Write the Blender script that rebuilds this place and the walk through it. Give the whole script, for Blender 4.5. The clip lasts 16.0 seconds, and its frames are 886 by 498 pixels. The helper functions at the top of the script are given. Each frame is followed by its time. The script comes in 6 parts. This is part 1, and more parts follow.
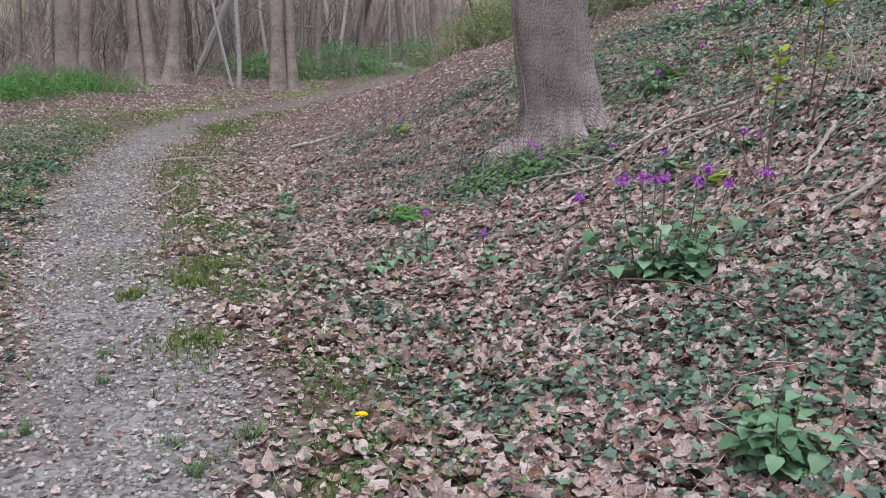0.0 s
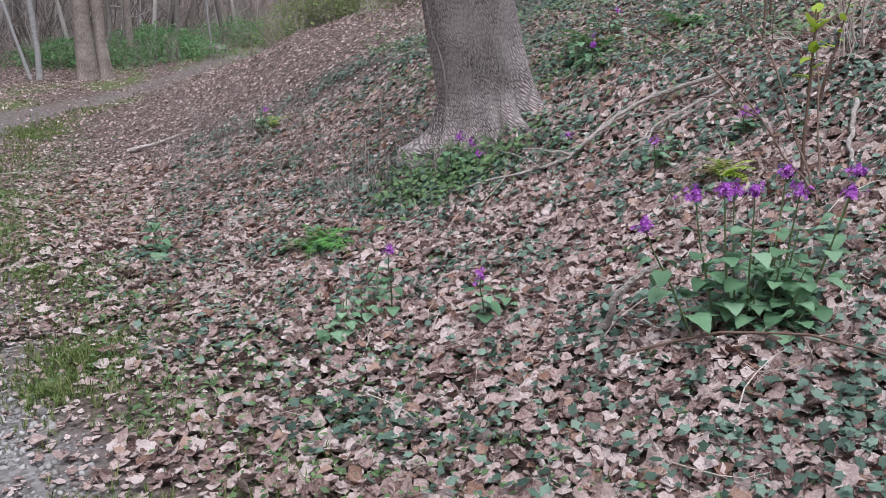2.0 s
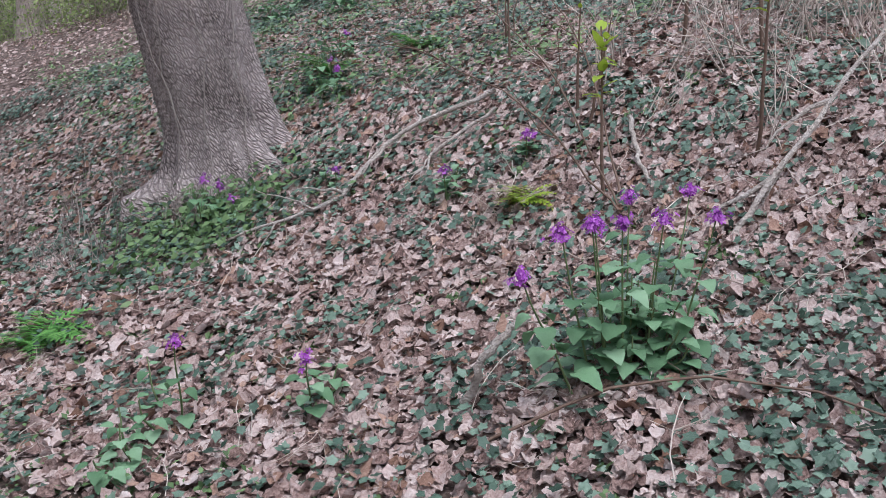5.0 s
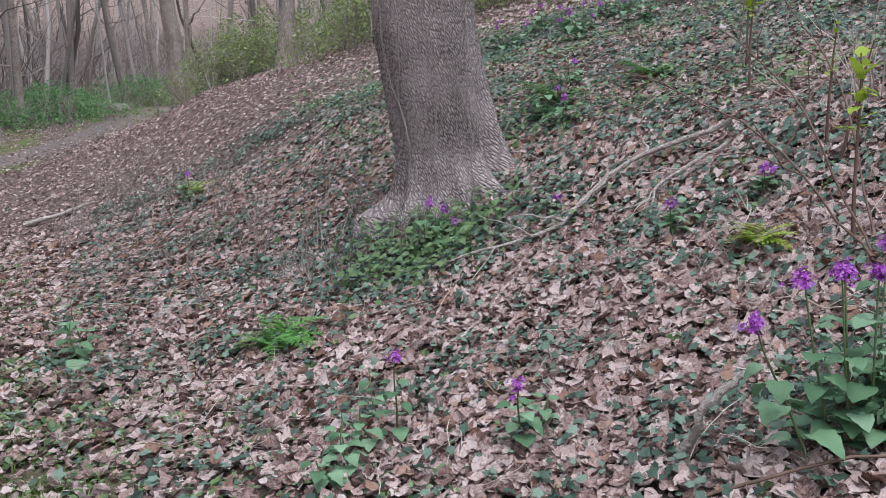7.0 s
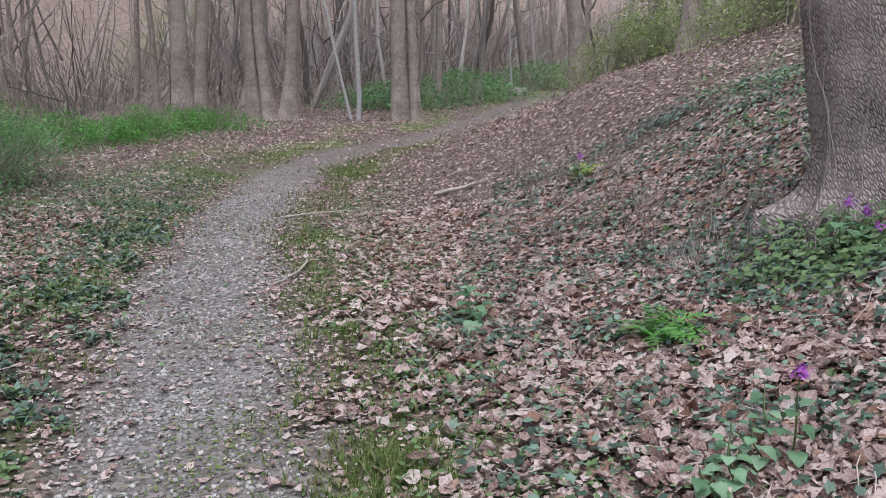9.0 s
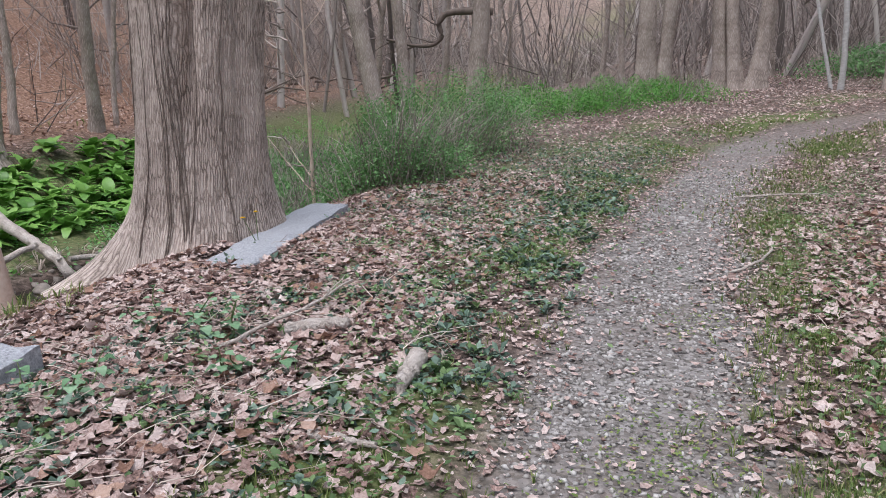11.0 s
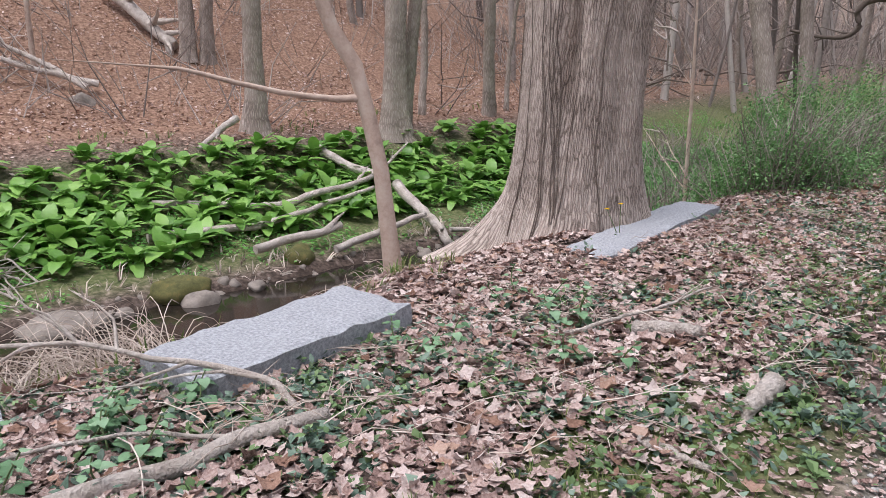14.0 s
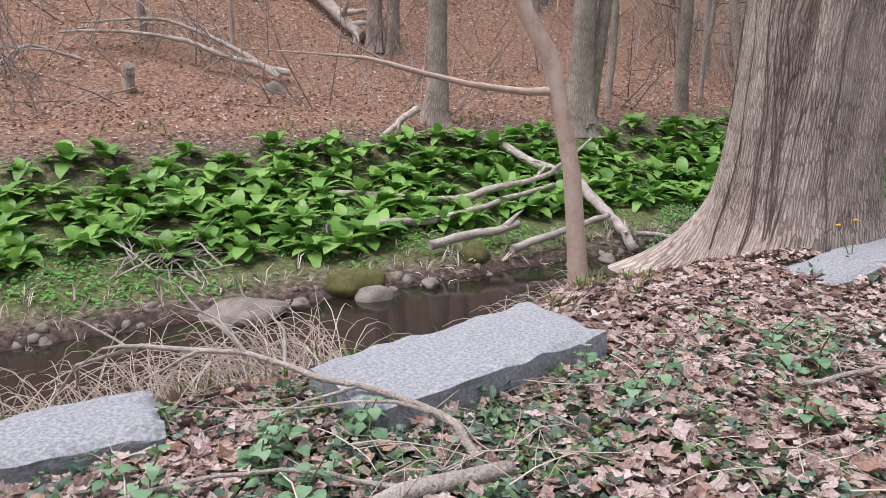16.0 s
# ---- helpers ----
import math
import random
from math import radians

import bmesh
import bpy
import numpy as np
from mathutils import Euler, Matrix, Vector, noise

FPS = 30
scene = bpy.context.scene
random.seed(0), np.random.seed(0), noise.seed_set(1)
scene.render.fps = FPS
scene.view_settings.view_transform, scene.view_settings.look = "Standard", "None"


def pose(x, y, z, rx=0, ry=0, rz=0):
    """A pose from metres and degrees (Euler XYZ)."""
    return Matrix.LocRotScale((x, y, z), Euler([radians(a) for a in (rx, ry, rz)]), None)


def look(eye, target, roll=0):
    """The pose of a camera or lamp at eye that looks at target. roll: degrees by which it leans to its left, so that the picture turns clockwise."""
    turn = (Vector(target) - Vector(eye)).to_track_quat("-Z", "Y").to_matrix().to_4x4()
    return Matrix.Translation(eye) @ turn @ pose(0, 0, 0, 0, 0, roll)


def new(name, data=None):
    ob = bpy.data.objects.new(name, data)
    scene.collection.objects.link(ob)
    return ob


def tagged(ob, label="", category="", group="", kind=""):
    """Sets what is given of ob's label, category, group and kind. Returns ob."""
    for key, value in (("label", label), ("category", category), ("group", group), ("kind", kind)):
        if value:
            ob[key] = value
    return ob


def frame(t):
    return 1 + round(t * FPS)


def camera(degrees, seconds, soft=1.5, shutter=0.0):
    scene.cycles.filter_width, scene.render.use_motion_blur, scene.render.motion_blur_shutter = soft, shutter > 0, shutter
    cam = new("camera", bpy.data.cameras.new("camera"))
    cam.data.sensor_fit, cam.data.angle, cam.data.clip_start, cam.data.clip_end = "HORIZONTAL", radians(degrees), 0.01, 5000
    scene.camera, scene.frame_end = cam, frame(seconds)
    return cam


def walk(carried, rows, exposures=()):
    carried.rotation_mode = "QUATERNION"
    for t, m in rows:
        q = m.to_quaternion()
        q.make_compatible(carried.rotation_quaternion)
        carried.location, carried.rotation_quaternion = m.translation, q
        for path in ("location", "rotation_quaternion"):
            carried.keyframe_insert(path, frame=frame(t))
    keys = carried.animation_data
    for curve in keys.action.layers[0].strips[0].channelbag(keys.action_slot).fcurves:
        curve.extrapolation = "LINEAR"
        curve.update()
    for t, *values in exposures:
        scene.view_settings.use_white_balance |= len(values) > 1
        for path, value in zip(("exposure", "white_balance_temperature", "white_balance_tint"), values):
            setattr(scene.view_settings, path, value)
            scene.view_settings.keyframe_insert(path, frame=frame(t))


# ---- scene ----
cam = camera(59.9, 16.0, soft=0.6)
PATH = [
    (0, (-0.000, 0.000, 1.497), (-0.000, 1.948, 1.043), 2.1),
    (0.5, (-0.255, 0.416, 1.502), (-0.175, 2.362, 1.045), 0.3),
    (1, (-0.443, 0.846, 1.480), (-0.298, 2.781, 0.993), 0.6),
    (1.5, (-0.571, 1.223, 1.481), (-0.331, 3.147, 0.989), 1.5),
    (2, (-0.723, 1.598, 1.500), (-0.293, 3.486, 0.999), 0.0),
    (2.5, (-0.797, 1.946, 1.484), (-0.230, 3.795, 0.973), 0.5),
    (3, (-0.826, 2.202, 1.482), (-0.005, 3.952, 0.973), 1.5),
    (3.5, (-0.920, 2.413, 1.479), (0.184, 4.009, 0.996), -1.0),
    (3.7, (-0.934, 2.474, 1.483), (0.230, 4.028, 1.002), -1.4),
    (5.8, (-0.954, 2.515, 1.505), (0.109, 4.161, 1.105), -0.5),
    (6, (-0.958, 2.520, 1.508), (0.058, 4.197, 1.114), -0.5),
    (6.5, (-0.966, 2.528, 1.507), (-0.114, 4.298, 1.129), -0.7),
    (7, (-0.961, 2.540, 1.505), (-0.297, 4.390, 1.135), -0.9),
    (7.5, (-0.942, 2.551, 1.503), (-0.448, 4.453, 1.135), -0.7),
    (8, (-0.944, 2.557, 1.500), (-0.651, 4.500, 1.130), 0.1),
    (8.5, (-0.980, 2.566, 1.500), (-0.984, 4.529, 1.116), 0.4),
    (9, (-1.060, 2.629, 1.493), (-1.332, 4.570, 1.096), -0.1),
    (9.5, (-1.173, 2.717, 1.490), (-1.663, 4.614, 1.087), -0.7),
    (10, (-1.237, 2.780, 1.492), (-1.989, 4.576, 1.036), -1.1),
    (10.2, (-1.254, 2.804, 1.498), (-2.138, 4.537, 1.037), -1.3),
    (12.3, (-1.269, 2.951, 1.488), (-2.858, 4.078, 1.037), -1.0),
    (12.5, (-1.274, 2.953, 1.489), (-2.894, 4.036, 1.037), -0.8),
    (13, (-1.278, 2.956, 1.489), (-2.946, 3.961, 1.036), -0.7),
    (13.5, (-1.286, 2.954, 1.489), (-3.034, 3.814, 1.034), -0.8),
    (14, (-1.290, 2.958, 1.493), (-3.100, 3.676, 1.036), -0.5),
    (14.5, (-1.324, 2.959, 1.488), (-3.171, 3.566, 1.022), -0.6),
    (15, (-1.480, 2.966, 1.479), (-3.345, 3.513, 1.009), 0.3),
    (15.5, (-1.677, 2.967, 1.502), (-3.574, 3.392, 1.030), -0.3),
    (16, (-1.844, 2.984, 1.490), (-3.764, 3.283, 1.013), -0.3),
]
walk(cam, [(t, look(eye, target, roll)) for t, eye, target, roll in PATH],
     [(0, 0.5, 5980, 12), (3.5, 0.6, 5830, 12), (7, 0.52, 5850, 12), (9.5, 0.5, 6000, 12), (12.5, 0.78, 6200, 14), (16, 0.76, 6380, 15)])

# ---- light: an overcast spring day ----
world = bpy.data.worlds.new("overcast_sky")
scene.world = world
world.use_nodes = True
wn, wl = world.node_tree.nodes, world.node_tree.links
sky = wn.new("ShaderNodeTexSky")
sky.sky_type = "NISHITA"
sky.sun_disc = False
sky.sun_elevation, sky.sun_rotation = radians(66), radians(190)
sky.air_density, sky.dust_density, sky.ozone_density = 1.0, 3.0, 1.0
cloud = wn.new("ShaderNodeHueSaturation")
cloud.inputs["Saturation"].default_value = 0.35
wl.new(sky.outputs[0], cloud.inputs["Color"])
wl.new(cloud.outputs[0], wn["Background"].inputs["Color"])
wn["Background"].inputs["Strength"].default_value = 0.138
sun = new("sun", bpy.data.lights.new("sun", "SUN"))
sun.data.energy, sun.data.angle, sun.data.color = 1.3, radians(28), (1.0, 0.97, 0.93)
sun.matrix_world = look((0, 0, 30), (-2.8, 3.3, 12))


# ---- materials ----
def material(name, colours, size=8.0, rough=0.85, bump=0.3, fine=60.0, island=False, per_object=False, trans=0.0, stretch=None, spec=0.3, slant=0.0, relief=0.02):
    """A surface whose colour wanders between the given ones, with grain and relief at two sizes (per metre)."""
    m = bpy.data.materials.new(name)
    m.use_nodes = True
    n, l = m.node_tree.nodes, m.node_tree.links
    b = n["Principled BSDF"]
    b.inputs["Roughness"].default_value = rough
    b.inputs["Specular IOR Level"].default_value = spec
    co = n.new("ShaderNodeTexCoord")
    at_ = co.outputs["Object"]
    if stretch:
        mp = n.new("ShaderNodeMapping")
        mp.inputs["Scale"].default_value = stretch
        mp.inputs["Rotation"].default_value = (0, radians(slant), 0)
        l.new(at_, mp.inputs["Vector"])
        at_ = mp.outputs["Vector"]
    big, small = n.new("ShaderNodeTexNoise"), n.new("ShaderNodeTexNoise")
    for t_, sc, de in ((big, size, 4), (small, fine, 5)):
        l.new(at_, t_.inputs["Vector"])
        t_.inputs["Scale"].default_value = sc
        t_.inputs["Detail"].default_value = de
        t_.inputs["Roughness"].default_value = 0.62
    mix = n.new("ShaderNodeMath")
    mix.operation = "MULTIPLY_ADD"
    l.new(small.outputs["Fac"], mix.inputs[0])
    mix.inputs[1].default_value = 0.85 if island and bump >= 0.5 else 0.7 if stretch else 0.45
    if island or per_object:
        g = n.new("ShaderNodeNewGeometry") if island else n.new("ShaderNodeObjectInfo")
        part_ = n.new("ShaderNodeMath")
        part_.operation = "MULTIPLY_ADD"
        l.new(g.outputs["Random Per Island"] if island else g.outputs["Random"], part_.inputs[0])
        part_.inputs[1].default_value = 0.62 if bump >= 0.5 else 0.85
        half = n.new("ShaderNodeMath")
        half.operation = "MULTIPLY_ADD"
        l.new(big.outputs["Fac"], half.inputs[0])
        half.inputs[1].default_value, half.inputs[2].default_value = 0.25, -0.27 if bump < 0.5 else -0.34
        l.new(half.outputs[0], part_.inputs[2])
        l.new(part_.outputs[0], mix.inputs[2])
    else:
        big_ = n.new("ShaderNodeMath")
        big_.operation = "MULTIPLY_ADD"
        l.new(big.outputs["Fac"], big_.inputs[0])
        big_.inputs[1].default_value, big_.inputs[2].default_value = 1.3, -0.37
        l.new(big_.outputs[0], mix.inputs[2])
    ramp = n.new("ShaderNodeValToRGB")
    l.new(mix.outputs[0], ramp.inputs[0])
    el = ramp.color_ramp.elements
    k = len(colours)
    while len(el) < k:
        el.new(0.5)
    for i, c in enumerate(colours):
        el[i].position = 0.12 + 0.76 * i / max(1, k - 1)
        el[i].color = (*c, 1)
    l.new(ramp.outputs[0], b.inputs["Base Color"])
    if bump:
        bp = n.new("ShaderNodeBump")
        bp.inputs["Strength"].default_value = bump
        bp.inputs["Distance"].default_value = relief
        l.new(small.outputs["Fac"], bp.inputs["Height"])
        l.new(bp.outputs[0], b.inputs["Normal"])
    if trans:
        b.inputs["Transmission Weight"].default_value = 0
        tr = n.new("ShaderNodeBsdfTranslucent")
        l.new(ramp.outputs[0], tr.inputs["Color"])
        ms = n.new("ShaderNodeMixShader")
        ms.inputs[0].default_value = trans
        l.new(b.outputs[0], ms.inputs[1])
        l.new(tr.outputs[0], ms.inputs[2])
        l.new(ms.outputs[0], n["Material Output"].inputs["Surface"])
    return m


LEAF_DRY = material("dry_leaf", [(0.08, 0.048, 0.04), (0.29, 0.19, 0.165), (0.46, 0.34, 0.307), (0.58, 0.46, 0.423), (0.68, 0.58, 0.55)], 6, 0.8, 0.8, 75, island=True, trans=0.05)
LEAF_RUST = material("rust_leaf", [(0.17, 0.092, 0.063), (0.28, 0.165, 0.12), (0.4, 0.255, 0.195), (0.52, 0.37, 0.3)], 6, 0.8, 0.8, 75, island=True, trans=0.05)
IVY = material("ivy_leaf", [(0.028, 0.055, 0.036), (0.06, 0.11, 0.075), (0.105, 0.175, 0.125), (0.2, 0.29, 0.215)], 5, 0.4, 0.4, 60, island=True, trans=0.12, spec=0.5)
SLOPE_HERB = material("slope_herb_leaf", [(0.08, 0.15, 0.06), (0.16, 0.26, 0.11), (0.3, 0.42, 0.21)], 5, 0.5, 0.1, 50, island=True, trans=0.3)
HERB = material("herb_leaf", [(0.075, 0.13, 0.05), (0.13, 0.215, 0.085), (0.2, 0.3, 0.13)], 5, 0.5, 0.1, 50, island=True, trans=0.25)
GRASS = material("grass_blade", [(0.07, 0.13, 0.03), (0.13, 0.2, 0.05), (0.2, 0.26, 0.08), (0.3, 0.3, 0.14)], 3, 0.6, 0, 30, island=True, trans=0.25)
FRESH = material("fresh_leaf", [(0.22, 0.34, 0.03), (0.36, 0.5, 0.05), (0.5, 0.6, 0.1)], 9, 0.5, 0.1, 50, island=True, trans=0.35)
CABBAGE = material("cabbage_leaf", [(0.10, 0.24, 0.04), (0.17, 0.36, 0.065), (0.27, 0.48, 0.11)], 4, 0.42, 0.15, 30, per_object=True, trans=0.25, spec=0.5)
HONESTY = material("honesty_leaf", [(0.10, 0.20, 0.10), (0.17, 0.31, 0.165), (0.27, 0.42, 0.26)], 6, 0.5, 0.15, 40, per_object=True, trans=0.22)
PETAL = material("violet_petal", [(0.30, 0.05, 0.40), (0.44, 0.10, 0.54), (0.58, 0.22, 0.66)], 20, 0.6, 0, 60, island=True, trans=0.3)
YELLOW = material("yellow_petal", [(0.75, 0.45, 0.0), (0.9, 0.62, 0.01)], 30, 0.6, 0, 60, island=True)
STEM = material("green_stem", [(0.08, 0.13, 0.05), (0.16, 0.2, 0.09)], 10, 0.6, 0, 60)
STEM_RED = material("woody_stem", [(0.12, 0.075, 0.055), (0.22, 0.15, 0.115)], 10, 0.75, 0.2, 60)
STRAW = material("dead_stalk", [(0.3, 0.24, 0.2), (0.5, 0.42, 0.36), (0.66, 0.58, 0.52)], 5, 0.85, 0, 40, island=True)
DEADWOOD = material("bare_dead_wood", [(0.3, 0.245, 0.215), (0.52, 0.45, 0.4), (0.7, 0.635, 0.59)], 9, 0.85, 1.0, 60, stretch=(1, 1, 1), relief=0.04)
BARK = material("grey_brown_bark", [(0.085, 0.068, 0.058), (0.25, 0.205, 0.178), (0.36, 0.305, 0.27), (0.56, 0.49, 0.44)], 4, 0.92, 1.0, 22, stretch=(1, 1, 0.16), relief=0.06)
BARK_SMOOTH = material("smooth_tan_bark", [(0.3, 0.22, 0.18), (0.5, 0.385, 0.32), (0.6, 0.52, 0.45)], 6, 0.8, 0.3, 40)
BARK_PALE = material("pale_birch_bark", [(0.2, 0.19, 0.185), (0.38, 0.37, 0.355), (0.5, 0.49, 0.48)], 9, 0.7, 0.3, 40, stretch=(1, 1, 2.5))
BARK_FAR = material("far_bark", [(0.13, 0.11, 0.1), (0.28, 0.242, 0.222), (0.5, 0.45, 0.42)], 1.5, 0.95, 0.3, 12, island=True)
TWIG_FAR = material("far_twig", [(0.12, 0.1, 0.09), (0.27, 0.228, 0.208), (0.46, 0.4, 0.37)], 3, 0.9, 0, 20, island=True)
TWIG = material("bare_twig", [(0.17, 0.14, 0.125), (0.32, 0.265, 0.24), (0.48, 0.42, 0.385)], 3, 0.9, 0, 20, island=True)
BRIGHT = material("bright_herb", [(0.07, 0.2, 0.04), (0.13, 0.33, 0.07), (0.2, 0.42, 0.1)], 6, 0.5, 0, 40, island=True, trans=0.3)
THICKET = material("thicket_leaf", [(0.09, 0.2, 0.07), (0.15, 0.31, 0.11), (0.24, 0.42, 0.17)], 3, 0.5, 0, 30, island=True, trans=0.3)
LIME = material("lime_leaf", [(0.15, 0.22, 0.07), (0.25, 0.33, 0.11), (0.37, 0.43, 0.18)], 3, 0.5, 0, 30, island=True, trans=0.3)
VINE = material("dark_vine", [(0.09, 0.07, 0.06), (0.17, 0.135, 0.115)], 10, 0.85, 0.2, 60)
GRANITE = material("cut_granite", [(0.15, 0.154, 0.166), (0.34, 0.353, 0.382), (0.55, 0.568, 0.612)], 60, 0.85, 0.9, 230, relief=0.006)
ROCK = material("river_rock", [(0.10, 0.085, 0.075), (0.22, 0.19, 0.165), (0.33, 0.29, 0.26)], 7, 0.7, 0.6, 40)
MOSS = material("mossy_rock", [(0.05, 0.055, 0.02), (0.11, 0.11, 0.04), (0.2, 0.16, 0.06)], 12, 0.9, 0.7, 70)
GRAVEL = material("gravel_stone", [(0.13, 0.12, 0.112), (0.26, 0.242, 0.226), (0.36, 0.34, 0.322), (0.48, 0.46, 0.445)], 6, 0.85, 0.2, 60, island=True)



def bark(name, colours, wide, tall, slant, seed=0.0, soft_=0.3, deep=0.012):
    """Interlacing bark plates parted by dark fissures, part pigment, part painted shade; wide and tall: a plate's size
    in metres.
    """
    m = bpy.data.materials.new(name)
    m.use_nodes = True
    n, l = m.node_tree.nodes, m.node_tree.links
    b = n["Principled BSDF"]
    b.inputs["Roughness"].default_value, b.inputs["Specular IOR Level"].default_value = 0.92, 0.2

    def sums(kind, a, b_, c=None):
        q = n.new("ShaderNodeMath")
        q.operation = kind
        for i, w in enumerate((a, b_, c)):
            if w is None:
                continue
            if isinstance(w, (int, float)):
                q.inputs[i].default_value = w
            else:
                l.new(w, q.inputs[i])
        return q.outputs[0]

    def layer(key):
        q = n.new("ShaderNodeAttribute")
        q.attribute_name = key
        return q.outputs["Fac"]

    def noisy(vec, scale, detail=4):
        q = n.new("ShaderNodeTexNoise")
        q.inputs["Scale"].default_value, q.inputs["Detail"].default_value, q.inputs["Roughness"].default_value = scale, detail, 0.65
        l.new(vec, q.inputs["Vector"])
        return q.outputs["Fac"]
    u, v = layer("bark_u"), layer("bark_v")
    flat = n.new("ShaderNodeCombineXYZ")
    l.new(u, flat.inputs[0])
    l.new(v, flat.inputs[1])
    flat.inputs[2].default_value = seed
    warp = sums("MULTIPLY_ADD", noisy(flat.outputs[0], 5, 3), 1.8, -0.9)
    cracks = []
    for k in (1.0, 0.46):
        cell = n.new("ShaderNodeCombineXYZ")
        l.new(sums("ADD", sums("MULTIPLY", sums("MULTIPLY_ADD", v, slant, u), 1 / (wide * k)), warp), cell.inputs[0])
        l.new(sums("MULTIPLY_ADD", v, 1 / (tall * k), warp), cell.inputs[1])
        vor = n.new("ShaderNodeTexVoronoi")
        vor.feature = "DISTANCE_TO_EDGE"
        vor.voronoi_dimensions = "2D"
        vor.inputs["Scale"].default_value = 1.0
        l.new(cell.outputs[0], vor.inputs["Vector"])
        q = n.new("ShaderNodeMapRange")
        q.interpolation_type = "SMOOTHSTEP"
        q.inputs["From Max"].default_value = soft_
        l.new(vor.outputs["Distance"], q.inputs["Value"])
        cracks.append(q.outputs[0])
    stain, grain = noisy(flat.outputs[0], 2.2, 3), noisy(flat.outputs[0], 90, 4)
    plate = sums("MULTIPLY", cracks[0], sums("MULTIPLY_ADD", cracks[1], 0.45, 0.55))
    # tone holds the darker inner bark and, painted in, the fissures' shade
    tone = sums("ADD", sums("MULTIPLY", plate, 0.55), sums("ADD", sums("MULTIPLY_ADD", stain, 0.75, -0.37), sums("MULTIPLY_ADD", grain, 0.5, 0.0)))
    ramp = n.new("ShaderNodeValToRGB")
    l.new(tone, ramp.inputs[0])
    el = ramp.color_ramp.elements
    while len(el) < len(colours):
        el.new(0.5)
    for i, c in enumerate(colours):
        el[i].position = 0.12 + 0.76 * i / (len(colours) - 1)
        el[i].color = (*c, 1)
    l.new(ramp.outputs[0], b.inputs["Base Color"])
    bp = n.new("ShaderNodeBump")
    bp.inputs["Strength"].default_value, bp.inputs["Distance"].default_value = 1.0, deep
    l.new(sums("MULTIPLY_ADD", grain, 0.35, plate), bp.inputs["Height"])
    l.new(bp.outputs[0], b.inputs["Normal"])
    return m


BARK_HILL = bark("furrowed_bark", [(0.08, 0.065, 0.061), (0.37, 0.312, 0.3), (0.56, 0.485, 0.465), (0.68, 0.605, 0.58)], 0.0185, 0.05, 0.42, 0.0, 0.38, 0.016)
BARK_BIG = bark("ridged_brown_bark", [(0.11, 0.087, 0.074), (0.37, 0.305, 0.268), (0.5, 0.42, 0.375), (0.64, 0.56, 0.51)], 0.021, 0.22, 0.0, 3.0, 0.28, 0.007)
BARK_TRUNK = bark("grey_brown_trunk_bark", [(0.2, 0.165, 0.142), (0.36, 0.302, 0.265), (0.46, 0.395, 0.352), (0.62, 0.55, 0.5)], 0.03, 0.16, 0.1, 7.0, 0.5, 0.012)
VINE_PALE = material("pale_vine", [(0.22, 0.18, 0.16), (0.36, 0.31, 0.285), (0.46, 0.41, 0.38)], 10, 0.85, 0.3, 60)

GROUND = bpy.data.materials.new("woodland_ground")
GROUND.use_nodes = True
gn, gl = GROUND.node_tree.nodes, GROUND.node_tree.links
gb = gn["Principled BSDF"]
gb.inputs["Roughness"].default_value = 0.95
gb.inputs["Specular IOR Level"].default_value = 0.15


def ground_noise(scale, detail=5, rough=0.6, kind="ShaderNodeTexNoise"):
    t_ = gn.new(kind)
    t_.inputs["Scale"].default_value = scale
    if kind == "ShaderNodeTexNoise":
        t_.inputs["Detail"].default_value, t_.inputs["Roughness"].default_value = detail, rough
    gl.new(gn["Texture Coordinate"].outputs["Object"], t_.inputs["Vector"])
    return t_


gn.new("ShaderNodeTexCoord")


def ground_ramp(source, colours):
    r = gn.new("ShaderNodeValToRGB")
    gl.new(source, r.inputs[0])
    while len(r.color_ramp.elements) < len(colours):
        r.color_ramp.elements.new(0.5)
    for i, (p, c) in enumerate(colours):
        r.color_ramp.elements[i].position = p
        r.color_ramp.elements[i].color = (*c, 1)
    return r.outputs[0]


def ground_mix(fac, a, b_):
    m_ = gn.new("ShaderNodeMix")
    m_.data_type = "RGBA"
    gl.new(fac, m_.inputs[0])
    gl.new(a, m_.inputs[6])
    gl.new(b_, m_.inputs[7])
    return m_.outputs[2]


fine_leaf = ground_noise(14, 6, 0.7)
cells = ground_noise(45, kind="ShaderNodeTexVoronoi")
soil = ground_ramp(fine_leaf.outputs["Fac"], [(0.3, (0.03, 0.023, 0.019)), (0.45, (0.09, 0.066, 0.056)), (0.56, (0.2, 0.15, 0.13)), (0.72, (0.4, 0.325, 0.295))])
russet = ground_ramp(fine_leaf.outputs["Fac"], [(0.3, (0.06, 0.038, 0.03)), (0.45, (0.2, 0.115, 0.08)), (0.58, (0.335, 0.215, 0.155)), (0.72, (0.5, 0.37, 0.3))])
stone_c = ground_ramp(cells.outputs["Color"], [(0.1, (0.12, 0.11, 0.1)), (0.5, (0.23, 0.212, 0.2)), (0.9, (0.35, 0.332, 0.325))])
turf = ground_ramp(fine_leaf.outputs["Fac"], [(0.3, (0.05, 0.075, 0.03)), (0.5, (0.11, 0.14, 0.05)), (0.7, (0.23, 0.21, 0.12))])
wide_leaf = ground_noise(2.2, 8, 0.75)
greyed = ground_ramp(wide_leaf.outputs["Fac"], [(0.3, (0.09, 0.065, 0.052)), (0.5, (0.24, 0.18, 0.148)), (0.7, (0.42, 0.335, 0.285))])
